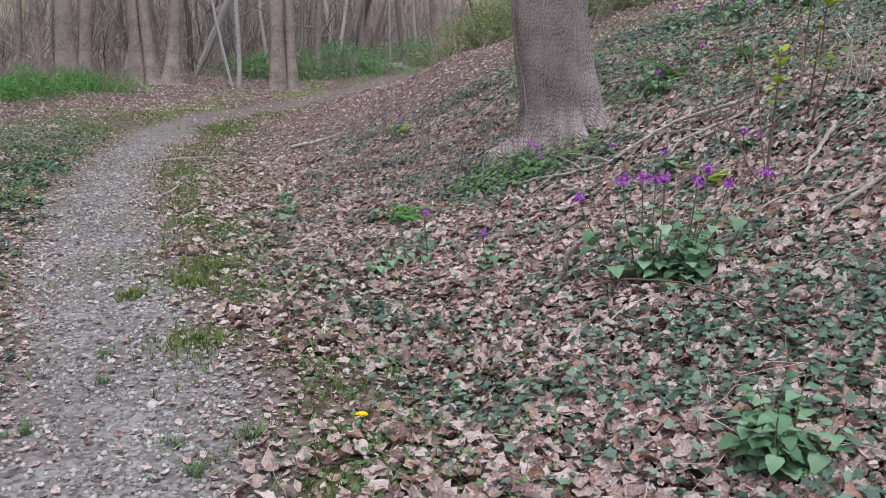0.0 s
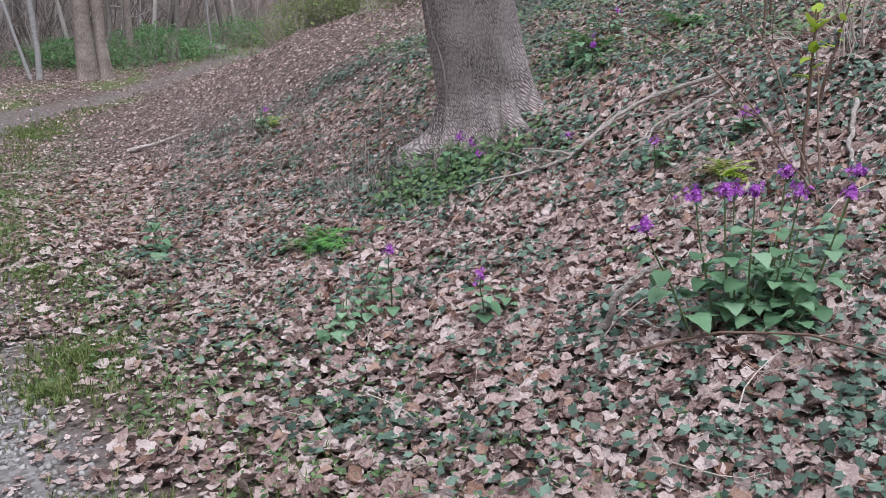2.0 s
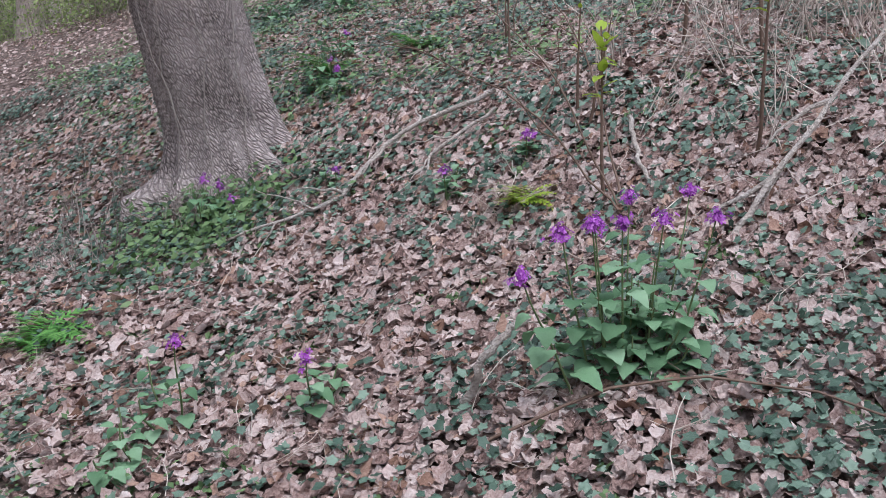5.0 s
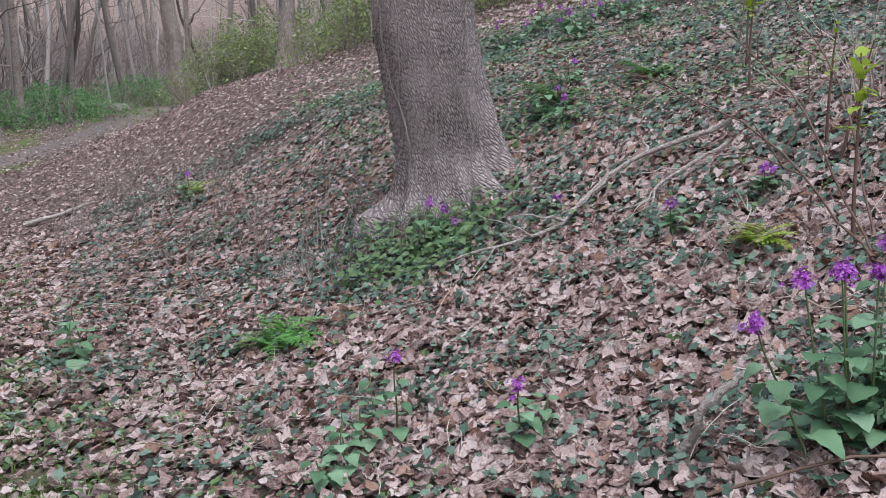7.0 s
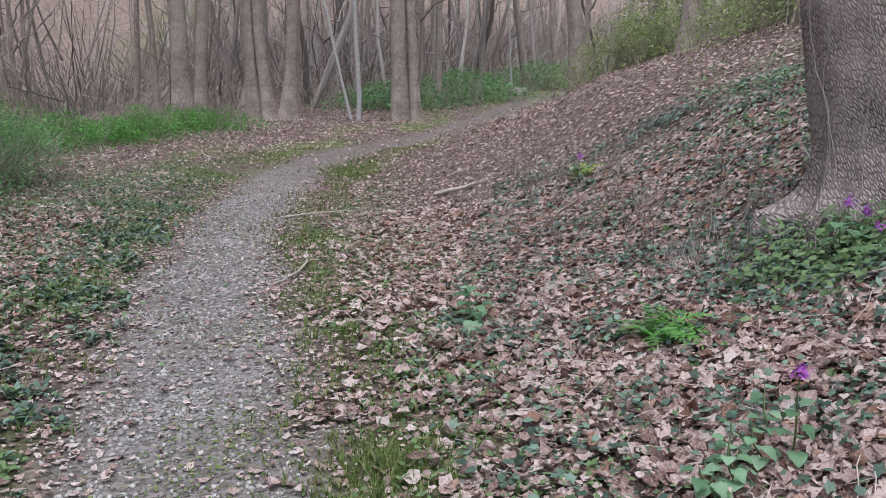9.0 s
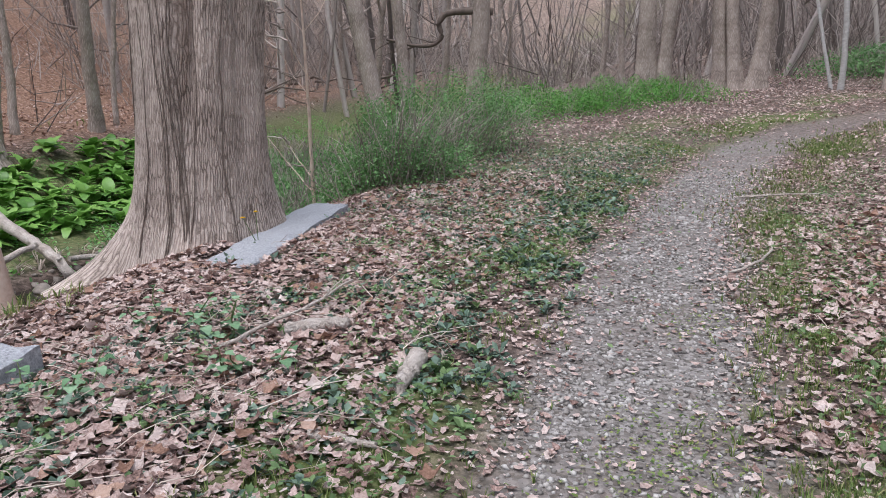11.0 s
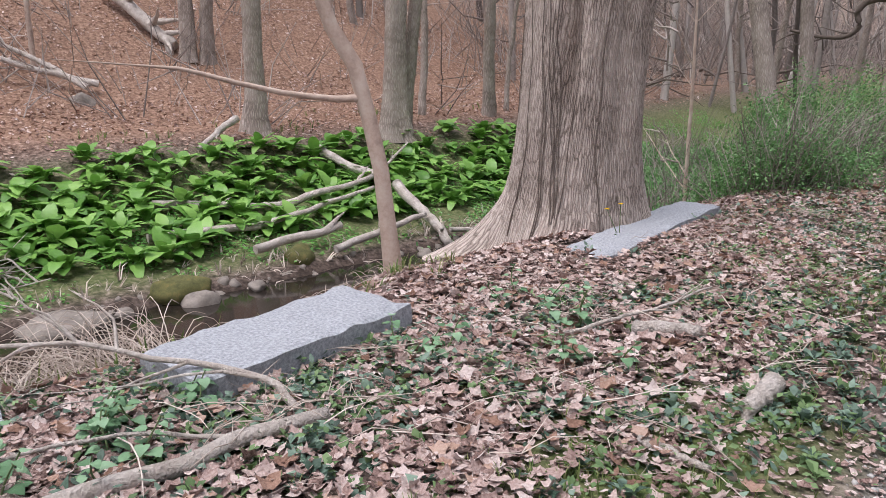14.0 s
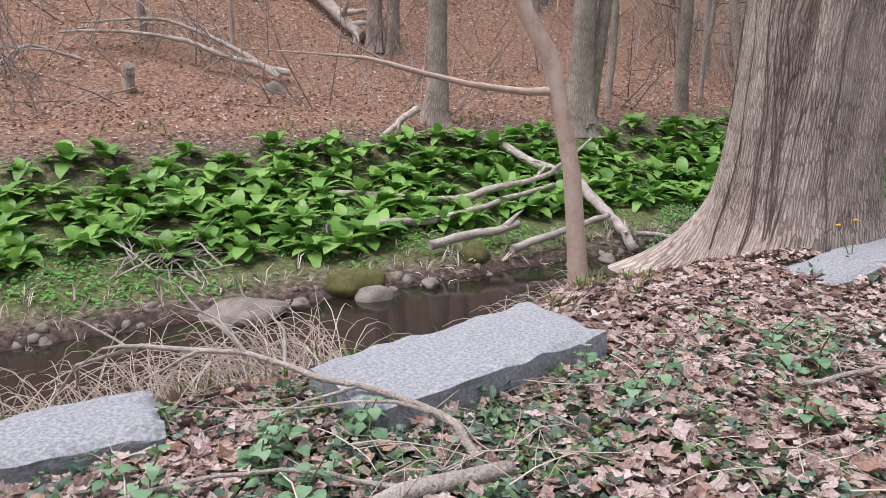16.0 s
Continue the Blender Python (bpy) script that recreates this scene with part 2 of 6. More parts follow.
mud = ground_ramp(fine_leaf.outputs["Fac"], [(0.3, (0.02, 0.015, 0.012)), (0.7, (0.07, 0.05, 0.04))])


def ground_mask(name):
    a = gn.new("ShaderNodeAttribute")
    a.attribute_name = name
    return a.outputs["Fac"]


col = ground_mix(ground_mask("russet"), soil, russet)
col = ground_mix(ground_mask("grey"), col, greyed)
col = ground_mix(ground_mask("turf"), col, turf)
col = ground_mix(ground_mask("gravel"), col, stone_c)
col = ground_mix(ground_mask("mud"), col, mud)
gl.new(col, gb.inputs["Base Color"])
gbump = gn.new("ShaderNodeBump")
gbump.inputs["Strength"].default_value, gbump.inputs["Distance"].default_value = 0.9, 0.03
gl.new(fine_leaf.outputs["Fac"], gbump.inputs["Height"])
gl.new(gbump.outputs[0], gb.inputs["Normal"])

WATER = bpy.data.materials.new("dark_brook_water")
WATER.use_nodes = True
wb = WATER.node_tree.nodes["Principled BSDF"]
wb.inputs["Base Color"].default_value = (0.022, 0.017, 0.014, 1)
wb.inputs["Roughness"].default_value = 0.07
wb.inputs["Specular IOR Level"].default_value = 0.5
wtex = WATER.node_tree.nodes.new("ShaderNodeTexNoise")
wtex.inputs["Scale"].default_value = 5
wtex.inputs["Detail"].default_value = 4
wbump = WATER.node_tree.nodes.new("ShaderNodeBump")
wbump.inputs["Strength"].default_value, wbump.inputs["Distance"].default_value = 0.5, 0.05
WATER.node_tree.links.new(wtex.outputs["Fac"], wbump.inputs["Height"])
WATER.node_tree.links.new(wbump.outputs[0], wb.inputs["Normal"])


# ---- the lie of the land ----
def smooth(a, b, x):
    t = np.clip((x - a) / (b - a), 0, 1)
    return t * t * (3 - 2 * t)


def path_x(y):
    """The middle of the gravel path, as x for each y."""
    return np.interp(y, [-30, -2, 0, 2.6, 3.6, 5.1, 6.9, 8.2, 10.7, 13.6, 15.8, 17.4, 18.7, 21, 25.5, 34, 60, 120],
                     [3.0, 0.0, -0.5, -1.25, -1.55, -2.4, -3.15, -3.75, -4.6, -5.35, -5.7, -5.65, -5.35, -4.2, -3.1, -1.9, 5, 30])


def path_d(x, y):
    return (x - path_x(y)) * 0.93


def foot_d(x, y):
    """How far a place lies beyond the foot of the leafy slope."""
    foot = np.interp(y, [-30, -2, 0, 2, 4, 6, 8, 10, 12, 15, 18, 22, 26, 32, 38, 60, 120],
                     [3.0, -0.2, -0.6, -1.1, -1.75, -2.45, -3.15, -3.85, -4.6, -5.5, -5.9, -5.6, -4.9, -3.4, -1.8, 5, 30])
    return (x - foot) * 0.93


def bank_s(x, y):
    """How far a place lies beyond the line of stone slabs, towards the stream."""
    return (x + 5.6) * -0.94 + (y - 4.0) * -0.34


def stream_bend(x, y):
    # the brook swings away from the path further up
    along = (x + 5.6) * -0.34 + (y - 4.0) * 0.94
    return bank_s(x, y) - 2.2 * smooth(9, 22, along)


def height(x, y):
    """The lie of the land."""
    x, y = np.asarray(x, float), np.asarray(y, float)
    d = foot_d(x, y)
    s = stream_bend(x, y)
    e = np.clip(d - 1.0, 0, 4.2)
    hill = 0.075 * e ** 2 + np.clip(d - 5.2, 0, 11) * 0.36 + np.clip(d - 16.2, 0, 60) * 0.12
    base = 0.062 * np.clip(y - 14, 0, 26) + 0.02 * np.clip(y - 40, 0, 200)
    base = base * (1 - 0.55 * smooth(-0.5, 3, s))
    near_bank = 0.6 * (1 - smooth(3.9, 4.8, y)) * (1 - smooth(1.6, 3.0, s)) * smooth(-0.6, 0.3, s)
    far = np.interp(s + near_bank, [-50, 0.4, 1.3, 1.55, 1.9, 3.2, 3.9, 4.3, 5.7, 6.9, 8.0, 9.0, 10.2, 12.0, 13.6, 18, 30, 60, 120],
                    [0, 0, -0.28, -0.62, -1.15, -1.22, -1.12, -0.88, -0.68, -0.35, 0.16, 0.42, 0.55, 0.85, 1.5, 3.9, 11, 26, 40])
    rim = 34 * smooth(50, 190, np.hypot(x + 2, y - 8)) * (1 - smooth(0, 40, s) * 0.6)
    rise = 0.05 * smooth(-3.6, -1.8, bank_s(x, y))
    return hill + base + far + rim + rise

rng = np.random.default_rng(7)


def wander(x, y, size, seed):
    """A smooth random field between about -1 and 1."""
    g = np.random.default_rng(seed)
    out = 0
    for k in range(6):
        a, f, p = g.uniform(0, 6.28), (0.6 + 0.35 * k) / size, g.uniform(0, 6.28)
        out = out + np.sin(6.28 * f * (x * np.cos(a) + y * np.sin(a)) + p) / (1 + 0.35 * k)
    return out / 2.6


def rough_height(x, y):
    near = 1 - smooth(14, 30, np.hypot(x + 2, y - 6))
    lumps = 0.025 * wander(x, y, 1.6, 1) + 0.014 * wander(x, y, 0.55, 2)
    calm = smooth(0.3, 1.1, np.abs(path_d(x, y)))
    return height(x, y) + lumps * near * (0.25 + 0.75 * calm)


def gravel_mask(x, y):
    d = path_d(x, y)
    half = np.where(d < 0, 0.43, 0.58) + 0.14 * wander(x, y, 1.4, 3)
    return (1 - smooth(half - 0.16, half + 0.24, np.abs(d))) * (1 - 0.6 * smooth(13, 19, y))


def link(name, verts, tris, mat, parent=None, shade=False, quads=None):
    """One mesh object from arrays of corners and of triangles or quads."""
    v = np.asarray(verts, np.float32)
    f = np.asarray(tris if quads is None else quads, np.int32)
    k = f.shape[1]
    me = bpy.data.meshes.new(name)
    me.vertices.add(len(v))
    me.vertices.foreach_set("co", v.ravel())
    me.loops.add(f.size)
    me.loops.foreach_set("vertex_index", f.ravel())
    me.polygons.add(len(f))
    me.polygons.foreach_set("loop_start", np.arange(0, f.size, k, dtype=np.int32))
    if shade:
        me.polygons.foreach_set("use_smooth", np.ones(len(f), bool))
    me.update(calc_edges=True)
    me.materials.append(mat)
    ob = new(name, me)
    if parent:
        ob.parent = parent
    return ob


def grid_faces(nx, ny, wrap=False):
    i, j = np.meshgrid(np.arange(ny - 1), np.arange(nx if wrap else nx - 1), indexing="ij")
    a, b = i * nx + j, i * nx + (j + 1) % nx
    return np.stack([a, b, b + nx, a + nx], -1).reshape(-1, 4)


def spread(lo, hi, step, far, growth=1.12):
    mid = list(np.arange(lo, hi, step))
    out, s_ = [], step
    a = lo
    while a > -far:
        s_ *= growth
        a -= s_
        out.append(a)
    rest, s_, b = [], step, mid[-1]
    while b < far:
        s_ *= growth
        b += s_
        rest.append(b)
    return np.array(out[::-1] + mid + rest)


gx, gy = spread(-15, 6, 0.11, 420), spread(-1, 16, 0.11, 420)
GX, GY = np.meshgrid(gx, gy)
GZ = rough_height(GX, GY)
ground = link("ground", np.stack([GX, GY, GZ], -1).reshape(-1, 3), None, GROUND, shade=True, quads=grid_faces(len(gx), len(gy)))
tagged(ground, "leaf-strewn woodland ground with a worn gravel path", "ground", kind="structure")


def ground_layer(name, values):
    a = ground.data.attributes.new(name, "FLOAT", "POINT")
    a.data.foreach_set("value", np.clip(values, 0, 1).astype(np.float32).ravel())


S_ = stream_bend(GX, GY)
PD = path_d(GX, GY)
ground_layer("gravel", gravel_mask(GX, GY) * (0.85 + 0.3 * wander(GX, GY, 0.9, 4)))
edge = np.exp(-((np.abs(PD) - 1.0) / 0.45) ** 2)
green = smooth(0.0, 0.6, wander(GX, GY, 2.2, 5) + 0.25)
left_turf = smooth(-4.0, -2.2, PD) * (1 - smooth(-1.2, -0.5, PD)) * 0.8
bank_turf = smooth(4.2, 4.9, S_) * (1 - smooth(7.2, 8.6, S_))
ground_layer("turf", edge * green * 0.8 + left_turf * green + bank_turf * 0.85)
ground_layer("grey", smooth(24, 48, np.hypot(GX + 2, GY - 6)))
ground_layer("russet", smooth(8.0, 9.5, S_) * (1 - 0.35 * smooth(14, 30, GY)))
ground_layer("mud", smooth(1.6, 2.1, S_) * (1 - smooth(4.0, 4.5, S_)))

# the brook
WATER_Z = -0.93
wx, wy = np.meshgrid(np.linspace(-40, 2, 120), np.linspace(-24, 40, 160))
keep = (stream_bend(wx, wy) > 0.5) & (stream_bend(wx, wy) < 5.2)
wq = grid_faces(120, 160)
wq = wq[keep.ravel()[wq].all(1)]
water = link("water", np.stack([wx, wy, np.full_like(wx, WATER_Z)], -1).reshape(-1, 3), None, WATER, shade=True, quads=wq)
tagged(water, "dark shallow brook running between leafy banks", "brook", kind="structure")


# ---- shapes ----
def tube(points, radii, n=8, wob=0.0, seed=0, cap=True):
    """Corners and quads of a tapering round limb along a line of points."""
    p = np.asarray(points, float)
    r = np.asarray(radii, float)
    t = np.gradient(p, axis=0)
    t /= np.linalg.norm(t, axis=1, keepdims=True) + 1e-9
    ref = np.array([0.31, 0.95, 0.05]) if abs(t[0, 2]) > 0.7 else np.array([0.05, 0.1, 1.0])
    u = np.cross(t, ref)
    u /= np.linalg.norm(u, axis=1, keepdims=True) + 1e-9
    w = np.cross(t, u)
    a = np.linspace(0, 2 * np.pi, n, endpoint=False)
    rad = r[:, None] * np.ones(n)
    if wob:
        g = np.random.default_rng(seed)
        rad = rad * (1 + wob * g.uniform(-1, 1, rad.shape))
    v = p[:, None] + rad[..., None] * (np.cos(a)[None, :, None] * u[:, None] + np.sin(a)[None, :, None] * w[:, None])
    return v.reshape(-1, 3), grid_faces(n, len(p), True)


def merge(pieces):
    vs, fs, k = [], [], 0
    for v, f in pieces:
        vs.append(v)
        fs.append(np.asarray(f) + k)
        k += len(v)
    return np.concatenate(vs), np.concatenate(fs)


def bent(start, way, length, n=7, sag=0.0, wob=0.06, seed=0):
    """A crooked line from start along way."""
    g = np.random.default_rng(seed)
    way = np.asarray(way, float) / np.linalg.norm(way)
    t = np.linspace(0, 1, n)
    off = np.cumsum(g.normal(0, wob * length / n, (n, 3)), 0)
    off[0] = 0
    p = np.asarray(start, float) + t[:, None] * way * length + off
    p[:, 2] += sag * length * t ** 2
    return p


def scatter(name, templates, mat, pos, normal_tilt, size, label, category, yaw=None, seed=1, lift=0.0, parent=None):
    """Many small like pieces, as one object: each is a template turned, tilted and sized at its place."""
    g = np.random.default_rng(seed)
    n = len(pos)
    yaw = g.uniform(0, 2 * np.pi, n) if yaw is None else yaw
    tilt, axis = np.abs(g.normal(0, normal_tilt, n)), g.uniform(0, 2 * np.pi, n)
    which = g.integers(0, len(templates), n)
    pieces = []
    for k, (tv, tf) in enumerate(templates):
        m = which == k
        if not m.any():
            continue
        c, s_ = np.cos(yaw[m]), np.sin(yaw[m])
        v = np.asarray(tv)[None] * size[m][:, None, None]
        x = v[..., 0] * c[:, None] - v[..., 1] * s_[:, None]
        y = v[..., 0] * s_[:, None] + v[..., 1] * c[:, None]
        z = v[..., 2]
        ax, ay = np.cos(axis[m])[:, None], np.sin(axis[m])[:, None]
        along = x * ax + y * ay
        side = -x * ay + y * ax
        ct, st = np.cos(tilt[m])[:, None], np.sin(tilt[m])[:, None]
        along, z = along * ct - z * st, along * st + z * ct
        x, y = along * ax - side * ay, along * ay + side * ax
        lie = 0.02
        px, py = pos[m][:, 0], pos[m][:, 1]
        gx_ = (height(px + lie, py) - height(px - lie, py)) / (2 * lie)
        gy_ = (height(px, py + lie) - height(px, py - lie)) / (2 * lie)
        z = z + gx_[:, None] * x + gy_[:, None] * y
        out = np.stack([x, y, z], -1) + pos[m][:, None]
        out[..., 2] += lift
        q = len(tv)
        f = (np.asarray(tf)[None] + (np.arange(m.sum()) * q)[:, None, None]).reshape(-1, np.asarray(tf).shape[1])
        pieces.append((out.reshape(-1, 3), f))
    v, f = merge(pieces)
    ob = link(name, v, f, mat, parent)
    return tagged(ob, label, category, kind="stuff") if not parent else ob


def lobed(radii, curl, seed):
    """A dry leaf: a lobed outline round a middle point, curled."""
    g = np.random.default_rng(seed)
    k = len(radii)
    a = np.linspace(0, 2 * np.pi, k, endpoint=False) + np.pi / 2
    r = np.array(radii) * g.uniform(0.88, 1.12, k)
    x, y = np.cos(a) * r * 0.8, np.sin(a) * r
    z = curl * (g.uniform(-0.4, 1) * x ** 2 + g.uniform(-0.4, 1) * y ** 2) * 1.3 + g.normal(0, 0.045, k)
    v = np.concatenate([[[0, 0, 0.0]], np.stack([x, y, z], -1)])
    f = np.array([[0, 1 + i, 1 + (i + 1) % k] for i in range(k)])
    return v, f


def crumpled(radii, curl, seed, lobes=0.65):
    """A dead leaf with two rings of corners, folded along its rib and crumpled."""
    g = np.random.default_rng(seed)
    k = len(radii)
    m = k // 2
    a = np.linspace(0, 2 * np.pi, k, endpoint=False) + np.pi / 2
    r = (lobes * np.array(radii) + (1 - lobes) * 0.46) * g.uniform(0.92, 1.08, k)
    x = np.concatenate([[0], 0.52 * np.cos(a[::2]) * r[::2] * 0.9, np.cos(a) * r * 0.9])
    y = np.concatenate([[0], 0.52 * np.sin(a[::2]) * r[::2], np.sin(a) * r])
    b = g.uniform(0, 6.28)
    across = x * np.cos(b) + y * np.sin(b)
    z = curl * (0.55 * np.abs(across) + g.uniform(-0.5, 1.0) * x ** 2 + g.uniform(-0.6, 0.9) * y ** 2) + g.normal(0, 0.03 + 0.015 * curl, len(x))
    f = []
    for i in range(m):
        p0, p1, o0, o1, o2 = 1 + i, 1 + (i + 1) % m, 1 + m + 2 * i, 2 + m + 2 * i, 1 + m + (2 * i + 2) % k
        f += [(0, p0, p1), (p0, o0, o1), (p0, o1, p1), (p1, o1, o2)]
    return np.stack([x, y, z - z.min() * 0.4], -1), np.array(f)


MAPLE = [0.6, 0.45, 0.36, 0.52, 0.5, 0.34, 0.42, 0.36, 0.3, 0.36, 0.42, 0.34, 0.5, 0.52, 0.36, 0.45]
OAK = [0.7, 0.46, 0.3, 0.4, 0.24, 0.32, 0.3, 0.5, 0.3, 0.32, 0.24, 0.4, 0.3, 0.46]
OVAL = [0.6, 0.42, 0.3, 0.36, 0.55, 0.36, 0.3, 0.42]
DRY_MID = [lobed([0.6, 0.4, 0.5, 0.32, 0.42, 0.32, 0.5, 0.4], c, 30 + i) for i, c in enumerate((0.15, 0.4, 0.8, 1.2))]
DRY_LOW = [lobed([0.55, 0.34, 0.5, 0.36, 0.48], c, 40 + i) for i, c in enumerate((0.5, 1.0, 1.5))]
RAGGED = [0.62, 0.4, 0.52, 0.34, 0.46, 0.4, 0.44, 0.3, 0.52, 0.42]
DRY_NEAR = [crumpled(MAPLE, c, 100 + i) for i, c in enumerate((0.3, 0.7, 1.1))] + [crumpled(OAK, c, 110 + i) for i, c in enumerate((0.4, 0.9))] + [crumpled(RAGGED, c, 120 + i) for i, c in enumerate((0.3, 0.5, 0.7, 0.9, 1.1, 1.3, 1.6, 0.4, 0.8))]
DRY_FLAT = [crumpled(MAPLE, c, 140 + i, 1.1) for i, c in enumerate((0.1, 0.3, 0.5, 0.8))] + [crumpled(OAK, c, 150 + i, 1.0) for i, c in enumerate((0.2, 0.5))] + [crumpled(RAGGED, c, 160 + i, 1.15) for i, c in enumerate((0.15, 0.3, 0.5, 0.7, 0.9, 1.2))]
IVY_T = [lobed([0.62, 0.38, 0.54, 0.32, 0.44, 0.2, 0.44, 0.32, 0.54, 0.38], -0.35 * c, 60 + i) for i, c in enumerate((0.3, 0.7, 1.0, 1.3))]
IVY_LOW = [lobed([0.6, 0.32, 0.5, 0.36, 0.36, 0.5, 0.32], -0.35 * c, 60 + i) for i, c in enumerate((0.4, 0.8, 1.2))]
LEAFLET = [(np.array([(0, 0, 0), (0.5, 0.28, 0.08), (1.0, 0, 0), (0.5, -0.28, 0.08)]) - np.array([0.5, 0, 0]), np.array([(0, 1, 3), (1, 2, 3)]))]
HERB_T = [lobed([0.62, 0.36, 0.3, 0.5, 0.3, 0.36], -0.5, 70 + i) for i in range(3)]


def blades(n, seed, lean=0.5, width=0.03):
    g = np.random.default_rng(seed)
    v, f = [], []
    for i in range(n):
        a, l_ = g.uniform(0, 6.28), g.uniform(0.5, 1.0)
        o = np.array([math.cos(a), math.sin(a), 0])
        sdw = np.array([-o[1], o[0], 0]) * width
        b0 = o * g.uniform(0, 0.12)
        m_ = b0 + o * lean * 0.35 * l_ + np.array([0, 0, 0.6 * l_])
        t_ = b0 + o * lean * l_ * g.uniform(0.6, 1.3) + np.array([0, 0, 0.95 * l_ * g.uniform(0.7, 1)])
        k = len(v)
        v += [b0 - sdw, b0 + sdw, m_ - sdw * 0.8, m_ + sdw * 0.8, t_]
        f += [[k, k + 1, k + 3], [k, k + 3, k + 2], [k + 2, k + 3, k + 4]]
    return np.array(v), np.array(f)


TUFT = [blades(5, 80 + i) for i in range(4)]


def pebble(seed):
    g = np.random.default_rng(seed)
    p = (1 + 5 ** 0.5) / 2
    v = np.array([(-1, p, 0), (1, p, 0), (-1, -p, 0), (1, -p, 0), (0, -1, p), (0, 1, p), (0, -1, -p), (0, 1, -p), (p, 0, -1), (p, 0, 1), (-p, 0, -1), (-p, 0, 1)], float) / 1.9
    f = np.array([(0, 11, 5), (0, 5, 1), (0, 1, 7), (0, 7, 10), (0, 10, 11), (1, 5, 9), (5, 11, 4), (11, 10, 2), (10, 7, 6), (7, 1, 8), (3, 9, 4), (3, 4, 2), (3, 2, 6), (3, 6, 8), (3, 8, 9), (4, 9, 5), (2, 4, 11), (6, 2, 10), (8, 6, 7), (9, 8, 1)])
    v = v * g.uniform(0.7, 1.2, (12, 1)) * np.array([1, g.uniform(0.6, 0.95), g.uniform(0.45, 0.7)])
    return v, f


PEBBLES = [pebble(i) for i in range(5)]


def chip(seed):
    g = np.random.default_rng(seed)
    v = np.array([(1, 0, 0), (0, 1, 0), (-1, 0, 0), (0, -1, 0), (0.1, 0.1, 0.7), (0, 0, -0.6)], float) * 0.62
    v = v * g.uniform(0.7, 1.25, (6, 1)) + g.normal(0, 0.08, (6, 3))
    f = np.array([(0, 1, 4), (1, 2, 4), (2, 3, 4), (3, 0, 4), (1, 0, 5), (2, 1, 5), (3, 2, 5), (0, 3, 5)])
    return v, f


CHIPS = [chip(i) for i in range(7)]


def twiggy(seed, n=7):
    """A spray of thin bare twigs, about one metre tall."""
    g = np.random.default_rng(seed)
    out = []
    for i in range(n):
        a = g.uniform(0, 6.28)
        way = (math.cos(a) * g.uniform(0.1, 0.7), math.sin(a) * g.uniform(0.1, 0.7), 1)
        p = bent((g.normal(0, 0.08), g.normal(0, 0.08), 0), way, g.uniform(0.5, 1.1), 4, -0.1, 0.12, seed * 31 + i)
        out.append(tube(p, [0.007, 0.006, 0.0045, 0.002], 3))
        q = bent(p[2], (way[0] + g.normal(0, 0.6), way[1] + g.normal(0, 0.6), 0.7), g.uniform(0.2, 0.5), 3, 0, 0.1, seed * 57 + i)
        out.append(tube(q, [0.0045, 0.003, 0.0015], 3))
    return merge(out)


SPRAY = [twiggy(i) for i in range(4)]


def twiggy_low(seed):
    g = np.random.default_rng(seed)
    out = []
    for i in range(9):
        a = g.uniform(0, 6.28)
        way = (math.cos(a) * g.uniform(0.1, 0.8), math.sin(a) * g.uniform(0.1, 0.8), 1)
        b = (g.normal(0, 0.12), g.normal(0, 0.12), g.uniform(0, 0.4) * (i > 3))
        out.append(tube(bent(b, way, g.uniform(0.4, 0.95), 3 if i < 4 else 2, -0.08, 0.2, seed * 91 + i), [0.006, 0.0045, 0.0015] if i < 4 else [0.004, 0.0015], 3))
    return merge(out)


SPRAY_LOW = [twiggy_low(i) for i in range(5)]


def places(n, x0, x1, y0, y1, seed, weight):
    """Random places in a rectangle, kept by a weight between 0 and 1, on the ground."""
    g = np.random.default_rng(seed)
    x, y = g.uniform(x0, x1, n), g.uniform(y0, y1, n)
    ok = g.uniform(0, 1, n) < weight(x, y)
    x, y = x[ok], y[ok]
    return np.stack([x, y, rough_height(x, y)], -1)


# ---- trees ----
def thing(name, x, y, z, label, category, group=""):
    ob = new(name)
    ob.location = (x, y, z)
    return tagged(ob, label, category, group)


